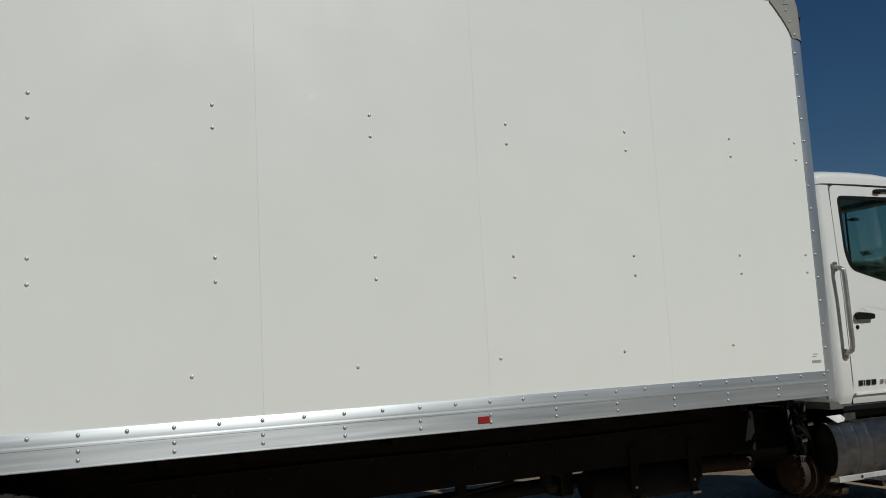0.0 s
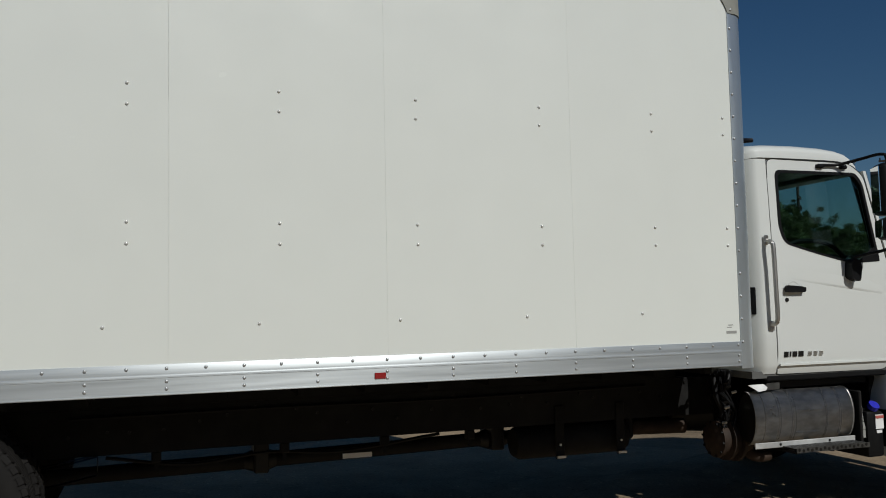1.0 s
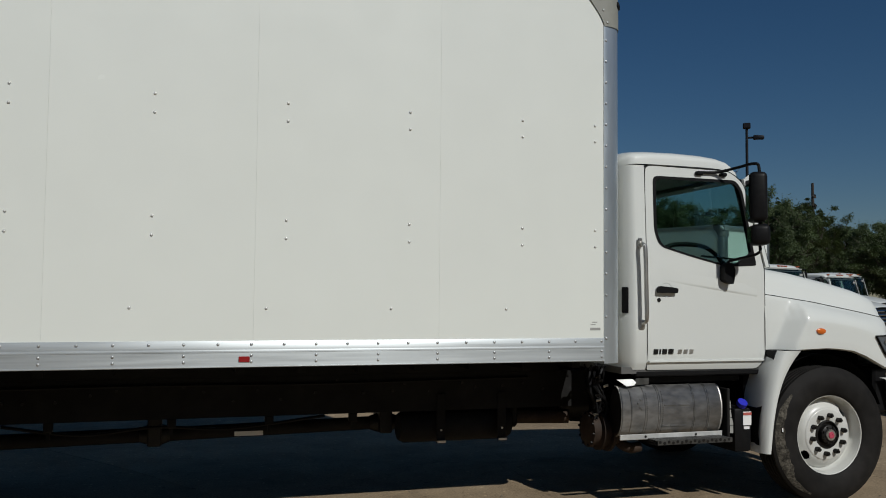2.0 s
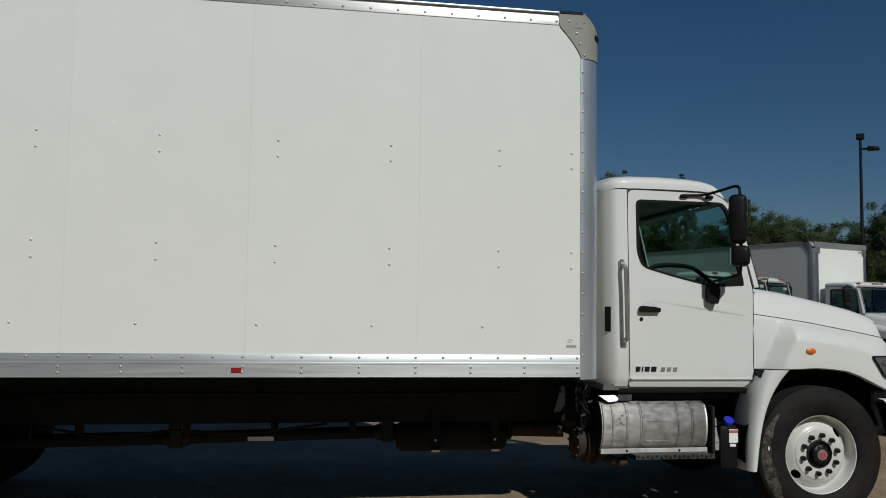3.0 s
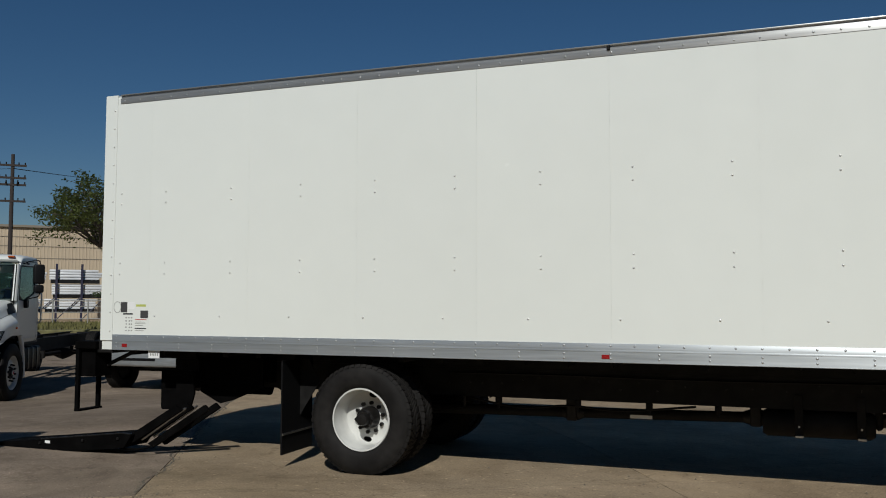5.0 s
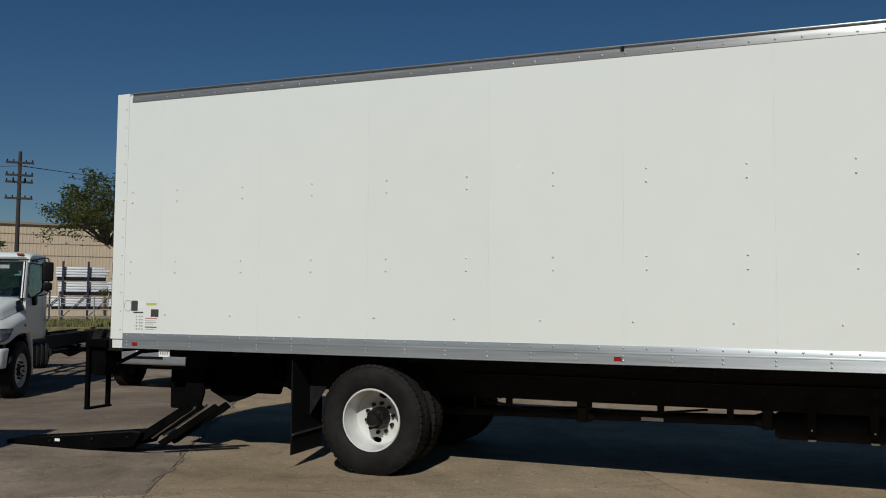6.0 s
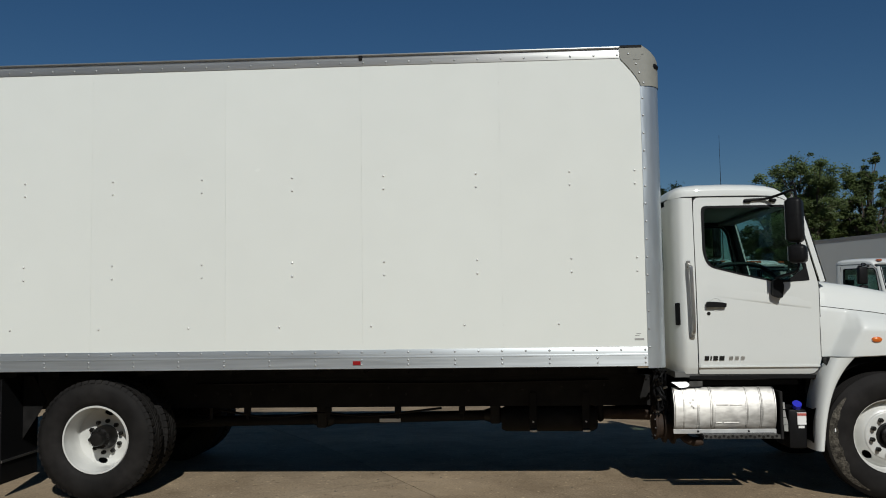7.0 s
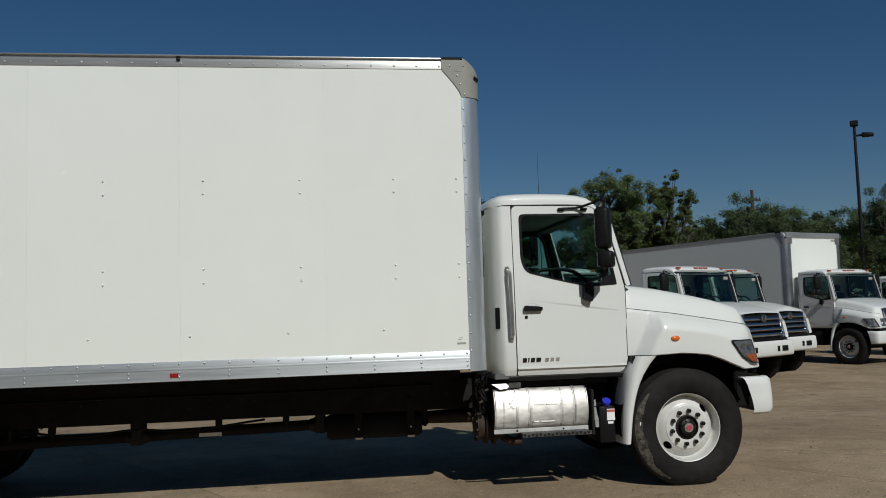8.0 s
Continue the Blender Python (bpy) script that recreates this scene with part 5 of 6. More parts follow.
    for y in (0.14, 0.33):
        part("lift_arm", prism(bmesh.new(), [(-6.44, 0.52), (-6.36, 0.47), (-6.98, 0.10), (-7.07, 0.15)], y, y + 0.05), LIFT_BLACK, lift)
        part("lift_arm", prism(bmesh.new(), [(-6.12, 0.53), (-6.06, 0.48), (-6.76, 0.05), (-6.83, 0.09)], y + 0.06, y + 0.10), LIFT_BLACK, lift)
        part("lift_cylinder", tube(bmesh.new(), [(-6.34, y + 0.055, 0.49), (-6.90, y + 0.055, 0.13)], 0.013, 8), STEEL, lift)
    part("lift_foot", tube(bmesh.new(), [(-6.74, 0.17, 0.07), (-6.92, 0.15, 0.028), (-7.15, 0.14, 0.03)], 0.012, 6), LIFT_BLACK, lift)
    bm = prism(bmesh.new(), [(-6.95, 0.190), (-7.08, 0.195), (-8.20, 0.072), (-8.84, 0.010), (-8.84, -0.030), (-7.75, -0.030), (-7.05, 0.050)], 0.08, 0.46)
    plat = part("lift_platform", bm, LIFT_BLACK, lift, "black steel platform with a wedge edge")
    part("platform_label", one_box(-8.13, -8.06, 0.073, 0.0785, 0.038, 0.068), STICKER, plat, "small white label")
    part("platform_lip", prism(bmesh.new(), [(-6.96, 0.192), (-7.08, 0.197), (-8.20, 0.074), (-8.20, 0.084), (-7.08, 0.209), (-6.96, 0.204)], 0.078, 0.11), GREASE, plat)
    for x in (-8.20, -7.60, -7.12):
        part("platform_pin", one_box(x - 0.014, x + 0.014, 0.06, 0.085, 0.02 + (x + 8.25) * 0.10, 0.045 + (x + 8.25) * 0.10, 0.004), GREASE, plat)
    part("number_plate", one_box(-6.70, -6.56, 0.020, 0.026, 1.02, 1.095), STICKER, truck, "small white plate with dark bars")
    for k in range(5):
        part("plate_bar", one_box(-6.680 + 0.023 * k, -6.668 + 0.023 * k, 0.017, 0.0195, 1.046, 1.072), INK_GREY, truck)
    # rear step posts either side of the sill
    for y in (-0.04, 2 * YC - 0.32):
        st = part("rear_step", one_box(-7.64, -7.36, y, y + 0.36, 1.10, 1.185, 0.008), LIFT_BLACK, truck, "black steel step frame at the rear corner")
        for yy in (y, y + 0.31):
            part("step_post", one_box(-7.625, -7.58, yy, yy + 0.045, 0.44, 1.10, 0.005), LIFT_BLACK, st)
        part("step_tread", one_box(-7.63, -7.565, y, y + 0.36, 0.425, 0.448, 0.004), LIFT_BLACK, st)
        part("step_back", one_box(-7.60, -7.40, y + 0.05, y + 0.31, 0.80, 1.10, 0.008), LIFT_BLACK, st)
    part("rear_sill", one_box(-7.40, -7.18, 0.02, 2 * YC - 0.02, 1.06, 1.19, 0.01), CHASSIS, truck)
    part("sill_brace", tube(bmesh.new(), [(-7.58, 0.20, 0.84), (-7.0, 0.24, 1.10)], 0.022, 8), CHASSIS, truck)


make_side_gear(truck)

# ---- ground ----
def concrete(name="worn_concrete", tones=((0.226, 0.168, 0.108), (0.320, 0.243, 0.160), (0.392, 0.305, 0.210))):
    m = bpy.data.materials.new(name)
    m.use_nodes = True
    nt, b = m.node_tree, m.node_tree.nodes["Principled BSDF"]
    geo = nt.nodes.new("ShaderNodeNewGeometry")

    def noise_at(scale, detail=6.0, rough=0.6, dist=0.0):
        n = nt.nodes.new("ShaderNodeTexNoise")
        n.inputs["Scale"].default_value, n.inputs["Detail"].default_value, n.inputs["Roughness"].default_value, n.inputs["Distortion"].default_value = scale, detail, rough, dist
        nt.links.new(geo.outputs["Position"], n.inputs["Vector"])
        return n

    def ramp(src, stops):
        r = nt.nodes.new("ShaderNodeValToRGB")
        while len(r.color_ramp.elements) < len(stops):
            r.color_ramp.elements.new(0.5)
        for e, (p, c) in zip(r.color_ramp.elements, stops):
            e.position, e.color = p, (*c, 1)
        nt.links.new(src, r.inputs["Fac"])
        return r.outputs["Color"]

    def mul(a, c, f=1.0):
        x = nt.nodes.new("ShaderNodeMix")
        x.data_type, x.blend_type = "RGBA", "MULTIPLY"
        x.inputs["Factor"].default_value = f
        nt.links.new(a, x.inputs["A"])
        nt.links.new(c, x.inputs["B"])
        return x.outputs["Result"]
    base = ramp(noise_at(0.32, 8, 0.62, 0.6).outputs["Fac"], [(0.30, tones[0]), (0.50, tones[1]), (0.70, tones[2])])
    patches = ramp(noise_at(1.7, 6, 0.7, 1.0).outputs["Fac"], [(0.30, (0.76, 0.75, 0.74)), (0.52, (0.96, 0.97, 0.97)), (0.75, (1.06, 1.06, 1.04))])
    grit = ramp(noise_at(55, 3, 0.7).outputs["Fac"], [(0.30, (0.70, 0.69, 0.68)), (0.50, (1, 1, 1)), (0.72, (1.22, 1.22, 1.20))])
    oil = ramp(noise_at(0.75, 4, 0.5, 0.4).outputs["Fac"], [(0.28, (0.58, 0.57, 0.56)), (0.37, (1, 1, 1))])
    specks = ramp(noise_at(21, 2, 0.5).outputs["Fac"], [(0.25, (0.55, 0.53, 0.50)), (0.33, (1, 1, 1)), (0.66, (1, 1, 1)), (0.73, (1.7, 1.7, 1.66))])
    streaks = ramp(noise_at(0.95, 7, 0.72, 0.3).outputs["Fac"], [(0.32, (0.80, 0.80, 0.79)), (0.48, (0.98, 0.98, 0.98)), (0.66, (1.08, 1.08, 1.07))])
    col = mul(mul(mul(mul(mul(base, patches), grit), oil), specks), streaks)
    vor = nt.nodes.new("ShaderNodeTexVoronoi")
    vor.feature = "DISTANCE_TO_EDGE"
    vor.inputs["Scale"].default_value = 0.23
    warp = noise_at(1.1, 5, 0.6)
    mixv = nt.nodes.new("ShaderNodeVectorMath")
    mixv.operation = "ADD"
    nt.links.new(geo.outputs["Position"], mixv.inputs[0])
    nt.links.new(warp.outputs["Color"], mixv.inputs[1])
    nt.links.new(mixv.outputs["Vector"], vor.inputs["Vector"])
    crack = ramp(vor.outputs["Distance"], [(0.0, (0.30, 0.28, 0.26)), (0.0035, (1, 1, 1))])
    col = mul(col, crack, 0.35)
    info = nt.nodes.new("ShaderNodeObjectInfo")
    tint = ramp(info.outputs["Random"], [(0.0, (0.88, 0.88, 0.88)), (1.0, (1.06, 1.05, 1.04))])
    col = mul(col, tint)
    nt.links.new(col, b.inputs["Base Color"])
    b.inputs["Roughness"].default_value = 0.9
    b.inputs["Specular IOR Level"].default_value = 0.12
    bp = nt.nodes.new("ShaderNodeBump")
    bp.inputs["Distance"].default_value = 0.004
    nt.links.new(noise_at(38, 4, 0.7).outputs["Fac"], bp.inputs["Height"])
    nt.links.new(bp.outputs["Normal"], b.inputs["Normal"])
    return m


CONCRETE = concrete()
OLD_CONCRETE = concrete("older_concrete", ((0.133, 0.104, 0.078), (0.207, 0.163, 0.124), (0.302, 0.240, 0.186)))


def ease(t):
    t = max(0.0, min(1.0, t))
    return t * t * (3 - 2 * t)


def drop(x, y):
    """How far the lot falls away to its drain beyond the truck; it rises again at the far edge."""
    beyond, beside = 0.2 * ease((y + 1.2) / 1.2) + 0.8 * ease((y - 1.9) / 4.6), ease((-9.0 - x) / 4.0) * ease((y + 0.5) / 3.0)
    return 0.17 * (1 - (1 - beyond) * (1 - beside)) * (1 - ease((y - 22) / 10))


bm = bmesh.new()
gx, gy = [-1500, -60] + [-30 + 3.0 * k for k in range(9)] + [60, 1500], [-1500, -6] + [-1 + 1.0 * k for k in range(36)] + [1500]
loft(bm, [[(x, y, -0.03 - drop(x, y)) for x in gx] for y in gy])
ground = part("ground", bm, CONCRETE)
tagged(ground, "worn grey-brown concrete ground of the truck lot", "ground", kind="structure")
pavement = tagged(new("pavement"), "cast concrete slabs with open joints", "pavement", kind="structure")
SLAB, LOT = 4.60, radians(-61.0)
slab_me = bpy.data.meshes.new("slab")
sb = box(bmesh.new(), -SLAB / 2 + 0.004, SLAB / 2 - 0.004, -SLAB / 2 + 0.004, SLAB / 2 - 0.004, -0.05, 0.0, 0.006)
bmesh.ops.recalc_face_normals(sb, faces=sb.faces)
sb.to_mesh(slab_me)
sb.free()
slab_me.materials.append(CONCRETE)
old_me = slab_me.copy()
old_me.materials[0] = OLD_CONCRETE
ux, uy = Vector((math.cos(LOT), math.sin(LOT), 0)), Vector((-math.sin(LOT), math.cos(LOT), 0))
origin = Vector((-6.08, -0.54, 0)) + uy * SLAB / 2 - ux * 1.18


def sunk_slab(p, mat):
    """A slab that follows the fall of the lot."""
    n, half = 10, SLAB / 2 - 0.004
    spots = [[(-half + 2 * half * i / n, -half + 2 * half * j / n) for j in range(n + 1)] for i in range(n + 1)]
    bm = loft(bmesh.new(), [[(u, v, -drop(*(p + ux * u + uy * v).xy)) for u, v in row] for row in spots])
    rim = [e for e in bm.edges if e.is_boundary]
    for v in [g for g in bmesh.ops.extrude_edge_only(bm, edges=rim)["geom"] if isinstance(g, bmesh.types.BMVert)]:
        v.co.z -= 0.04
    return part("slab", bm, mat, pavement)


for i in range(-13, 9):
    for j in range(-5, 14):
        p = origin + ux * SLAB * i + uy * SLAB * j
        if -34 < p.x < 40 and -14 < p.y < 40:
            old = j < 0 and i < 1
            falls = [drop(*(p + ux * SLAB * u + uy * SLAB * v).xy) for u in (-0.5, 0, 0.5) for v in (-0.5, 0, 0.5)]
            if max(falls) - min(falls) > 0.002:
                ob = sunk_slab(p, OLD_CONCRETE if old else CONCRETE)
                ob.matrix_basis = Matrix.LocRotScale(p, Euler((0, 0, LOT)), None)
            else:
                shared("slab", old_me if old else slab_me, pavement, p - Vector((0, 0, falls[4])), Euler((0, 0, LOT)))
# one joint has broken out into a ragged crack
bm, rng = bmesh.new(), random.Random(12)
line = []
for k in range(210):
    d = -11.5 + 0.06 * k
    p = Vector((-6.08, -0.54, 0)) + ux * d + uy * (0.035 * math.sin(k * 0.21) + 0.02 * math.sin(k * 0.53) + rng.uniform(-0.012, 0.012))
    w = [0.004 + 0.016 * max(0.0, noise.noise(Vector((k * 0.13, 3.1 + e, 0.0))) + 0.12) + rng.uniform(0, 0.009) for e in (0, 7)]
    low = Vector((0, 0, 0.004 - drop(p.x, p.y)))
    line.append([p + uy * w[0] + low, p - uy * w[1] + low])
loft(bm, line)
DIRT = material("crack_dirt", (0.150, 0.123, 0.088), 0.95, grain=0.6, scale=45, bump=0.006, stain=0.5, stain_scale=6)
part("crack", bm, DIRT, pavement, "ragged dirt-filled crack in the concrete")
# loose grit in the crack, along the near joint and strewn about
verts, faces = [], []
for k in range(1000):
    if k < 300:
        p = Vector((-6.08, -0.54, 0)) + ux * rng.uniform(-6, 1.3) + uy * rng.gauss(0, 0.06)
    elif k < 500:
        p = Vector((-6.08, -0.54, 0)) + ux * (1.12 + rng.gauss(0, 0.05)) + uy * rng.uniform(-5.5, 0.3)
    else:
        p = Vector((rng.uniform(-9, 9), rng.uniform(-3.5, 1.5), 0)) if k < 750 else Vector((rng.uniform(2.5, 8), rng.uniform(-2, 7), 0))
    r, low = rng.uniform(0.005, 0.014), 0.001 - drop(p.x, p.y)
    n = len(verts)
    a0 = rng.uniform(0, 6.28)
    verts += [(p.x + r * rng.uniform(0.7, 1.3) * math.cos(a0 + 1.57 * i), p.y + r * rng.uniform(0.7, 1.3) * math.sin(a0 + 1.57 * i), low) for i in range(4)] + [(p.x, p.y, low + r * rng.uniform(0.6, 1.1))]
    faces += [(n + i, n + (i + 1) % 4, n + 4) for i in range(4)]
me = bpy.data.meshes.new("gravel")
me.from_pydata(verts, [], faces)
me.materials.append(material("loose_grit", (0.17, 0.142, 0.104), 0.9, grain=0.5, scale=40))
tagged(new("gravel", me), "loose grit and small stones on the concrete", "gravel", kind="stuff")

# ---- parked trucks ----
def placed(ref, spot, heading, size=1.0):
    """The pose that brings the model's point ref (x, y) to the spot on the ground."""
    return Matrix.Translation((spot[0], spot[1], -drop(spot[0], spot[1]))) @ Matrix.Rotation(radians(heading), 4, "Z") @ Matrix.Scale(size, 4) @ Matrix.Translation((-ref[0], -ref[1], 0))


cab_truck = thing("cab_chassis_truck", "white cab-chassis truck with a bare black frame behind the cab", "truck", group="parked trucks")
make_cab(cab_truck, detail=False, markers=True)
make_nose(cab_truck)
make_chassis(cab_truck, rear=-6.2)
for s in (1, -1):
    wheel(cab_truck, 2.632, 0.050, True, s, True)
    wheel(cab_truck, -4.235, 0.040, False, s, False)
for y0 in (0.20, 2.06):
    ft = part("fuel_tank", one_box(0.75, 1.75, y0, y0 + 0.30, 0.45, 0.90, 0.06, 3), PLASTIC, cab_truck, "black fuel tank")
    for x in (1.0, 1.25, 1.5):
        part("tank_band", one_box(x - 0.02, x + 0.02, y0 - 0.008, y0 + 0.308, 0.44, 0.908, 0.05, 2), GALV, ft)
for fix in ((lambda b: b), flipped):
    rows = []
    for k in range(7):
        x = 2.20 + 0.06 * k
        sec = section(x)
        rows.append([(x, sec[i][0] - 0.010, sec[i][1] + 0.010) for i in ((13, 14, 15, 16) if k < 5 else (13, 13, 14, 15))])
    part("hood_vent", fix(loft(bmesh.new(), rows)), PLASTIC, cab_truck, "black bonnet side vent")
cab_truck.matrix_basis = placed((3.45, 1.28), (9.09, 10.40), -60.2)
R1, F1 = Vector((-0.87, -0.49)), Vector((0.49, -0.87))


def park(spot, heading, ref=(3.45, 0.08), size=1.0):
    return copy_thing(cab_truck, placed(ref, spot, heading, size))


park((10.75, 12.16), -60.4, (3.45, 1.28))
spot0 = Vector((9.09, 10.40)) + R1 * 3.3 - F1 * 1.2
park((spot0.x, spot0.y), -60.5, (3.45, 1.28))
left_truck = park((-14.096, 3.211), -62.3, (3.45, 1.28))
tagged(left_truck, "white cab-chassis truck with a dark blue grille, parked on the lot")
hidden_truck = park((-12.22, 6.46), -87, (3.45, 1.28), 0.88)
tagged(hidden_truck, "white truck with a bare steel bumper and a front plate")
for o in hidden_truck.children:
    if o.name.startswith("bumper"):
        o.material_slots[0].link = "OBJECT"
        o.material_slots[0].material = RAIL
steel_bumper = [o for o in hidden_truck.children if o.name.startswith("bumper") and "bracket" not in o.name][0]
for o in list(steel_bumper.children):
    bpy.data.objects.remove(o)
part("bumper_slot", one_box(3.53, 3.552, 0.80, 1.76, 0.70, 0.76, 0.004), PLASTIC, steel_bumper)
plate = part("number_plate", one_box(3.54, 3.548, 1.05, 1.45, 0.85, 0.98), STICKER, hidden_truck, "small white plate with dark bars")
for k in range(6):
    part("plate_bar", one_box(3.548, 3.551, 1.08 + 0.058 * k, 1.115 + 0.058 * k, 0.885, 0.95), INK, plate)

far_box = thing("box_truck", "white box truck with a tall cargo body, parked across the lot", "truck", group="parked trucks")
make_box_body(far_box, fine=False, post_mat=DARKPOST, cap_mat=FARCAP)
make_cab(far_box, detail=True, markers=True)
make_nose(far_box)
make_chassis(far_box)
for s in (1, -1):
    wheel(far_box, 2.632, 0.050, True, s, True)
    wheel(far_box, -4.235, 0.040, False, s, False)
part("printed_mark", one_box(0.796, 0.799, 2.08, 2.40, 3.60, 3.66), INK_GREY, far_box, "small grey printed mark")
part("side_tank", one_box(0.85, 1.75, 0.2, 0.6, 0.5, 0.92, 0.05, 2), PLASTIC, far_box)
far_box.matrix_basis = placed((3.45, 1.28), (15.22, 14.07), -69.5)
part("front_cap", one_box(0.70, 0.815, 0.06, 2 * YC - 0.06, 3.70, 3.86, 0.03, 2), TOPRAIL, far_box, "dull aluminium band round the roof's front")
part("side_band", one_box(-7.3, 0.70, -0.004, 0.02, 3.74, 3.88, 0.006), TOPRAIL, far_box, "dull aluminium roof band")
beside = copy_thing(far_box, placed((-7.33, 2 * YC), (-7.98, -3.48), -70, 1.0) @ Matrix.Scale(1.0, 4))
tagged(beside, "white box truck beside the lane, its roof shading the concrete", "truck", "parked trucks")
R3, F3 = Vector((-0.914, -0.407)), Vector((0.407, -0.914))
base3 = Vector((13.6, 12.6))
park((18.82, 15.84), -66, (3.45, 1.28), 0.93)
for side, back in ((-3.7, 8.5), (-7.3, 8.0), (-10.9, 3.0)):
    s5 = base3 + R3 * side - F3 * back
    park((s5.x, s5.y), -66)


# ---- trees ----
LEAF = material("oak_leaf", (0.108, 0.152, 0.044), 0.55, grain=0.45, scale=0.8, random_tint=0.2, stain=0.3, stain_scale=4)
LEAF_DARK = material("dark_leaf", (0.076, 0.114, 0.036), 0.6, grain=0.45, scale=0.8, random_tint=0.2, stain=0.3, stain_scale=4)
BARK = material("bark", (0.09, 0.075, 0.06), 0.9, grain=0.4, scale=12, bump=0.01)


def let_light_through(m, share=0.38):
    """Leaves pass part of the light."""
    nt = m.node_tree
    b, out = nt.nodes["Principled BSDF"], nt.nodes["Material Output"]
    thin, mx = nt.nodes.new("ShaderNodeBsdfTranslucent"), nt.nodes.new("ShaderNodeMixShader")
    nt.links.new(b.inputs["Base Color"].links[0].from_socket, thin.inputs["Color"])
    mx.inputs["Fac"].default_value = share
    nt.links.new(b.outputs["BSDF"], mx.inputs[1])
    nt.links.new(thin.outputs["BSDF"], mx.inputs[2])
    nt.links.new(mx.outputs["Shader"], out.inputs["Surface"])


LEAF_PALE = material("olive_leaf", (0.148, 0.182, 0.050), 0.55, grain=0.45, scale=0.8, stain=0.3, stain_scale=4)
let_light_through(LEAF)
let_light_through(LEAF_PALE)
let_light_through(LEAF_DARK)


def tree(name, label, seed, height, spread, base, leaves, leaf_mat, low=0.0, lean=0.0, limb=0.10, lobes=26):
    """Trunk, forking limbs and a lobed crown of many small leaves gathered in clumps."""
    rng = random.Random(seed)
    t = thing(name, label, "tree", group="trees")
    bm = bmesh.new()
    fork = Vector((lean, 0, base))
    tube(bm, curve_pts([(0, 0, -0.05), (lean * 0.4, 0.05, base * 0.5), fork], 4), [limb * (2.2 - 0.09 * k) for k in range(9)], 8)
    deep, wide = (height - base) * 0.5, spread
    heart = fork + Vector((0, 0, deep))
    clumps = []
    for k in range(lobes):
        z = 1 - 2 * (k + 0.5) / lobes
        a = 2.39996 * k + rng.uniform(-0.4, 0.4)
        r = math.sqrt(max(0.0, 1 - z * z))
        d = Vector((r * math.cos(a), r * math.sin(a), z))
        reach = rng.uniform(0.55, 0.92) * (0.82 if z < -0.4 else 0.90 if z > 0.7 else 1.0)
        tip = heart + Vector((d.x * wide, d.y * wide, d.z * deep)) * reach
        if tip.z < low:
            continue
        mid = fork.lerp(tip, 0.5) + Vector((rng.uniform(-.3, .3), rng.uniform(-.3, .3), -0.10 * abs(d.x)))
        line = curve_pts([fork - Vector((0, 0, 0.2)), mid, tip], 4)
        tube(bm, line, [limb * (1 - 0.88 * i / (len(line) - 1)) for i in range(len(line))], 6)
        clumps.append((tip, spread * rng.uniform(0.10, 0.17)))
        for j in range(11):
            s = line[rng.randrange(3, len(line))]
            e2 = tip.lerp(s, rng.uniform(0.0, 0.6)) + Vector((rng.gauss(0, 1), rng.gauss(0, 1), rng.gauss(0.05, 0.7))) * spread * 0.20
            if e2.z < low:
                continue
            tube(bm, [s, s.lerp(e2, 0.5) + Vector((0, 0, 0.06)), e2], [limb * 0.26, limb * 0.17, limb * 0.06], 5)
            clumps.append((e2, spread * rng.uniform(0.05, 0.15)))
    part("trunk", bm, BARK, t)
    verts, faces = [], []
    total = sum(r * r for _, r in clumps)
    for c, r in clumps:
        flat = rng.uniform(0.6, 0.9)
        for q in range(int(leaves * r * r / total)):
            d = Vector((rng.gauss(0, 1), rng.gauss(0, 1), rng.gauss(0, 1)))
            p = c + d.normalized() * r * rng.random() ** 0.5 * (1 + 0.9 * rng.random() * (rng.random() < 0.30))
            p.z = c.z + (p.z - c.z) * flat
            u = Vector((rng.gauss(0, 1), rng.gauss(0, 1), rng.gauss(0, 0.7))).normalized()
            v = u.orthogonal().normalized()
            l, w = rng.uniform(0.045, 0.095), rng.uniform(0.022, 0.045)
            n = len(verts)
            verts += [p - u * l, p + v * w, p + u * l, p - v * w]
            faces.append((n, n + 1, n + 2, n + 3))
    me = bpy.data.meshes.new("crown")
    me.from_pydata([tuple(v) for v in verts], [], faces)
    me.materials.append(leaf_mat)
    ob = new("crown", me)
    ob.parent = t
    return t


def put_tree(kind, x, y, height_scale, turn, wide=None):
    w = wide or height_scale
    return copy_thing(kind, Matrix.Translation((x, y, -drop(x, y))) @ Matrix.Rotation(radians(turn), 4, "Z") @ Matrix.Diagonal((w / kind.scale.x, w / kind.scale.y, height_scale / kind.scale.z, 1)))


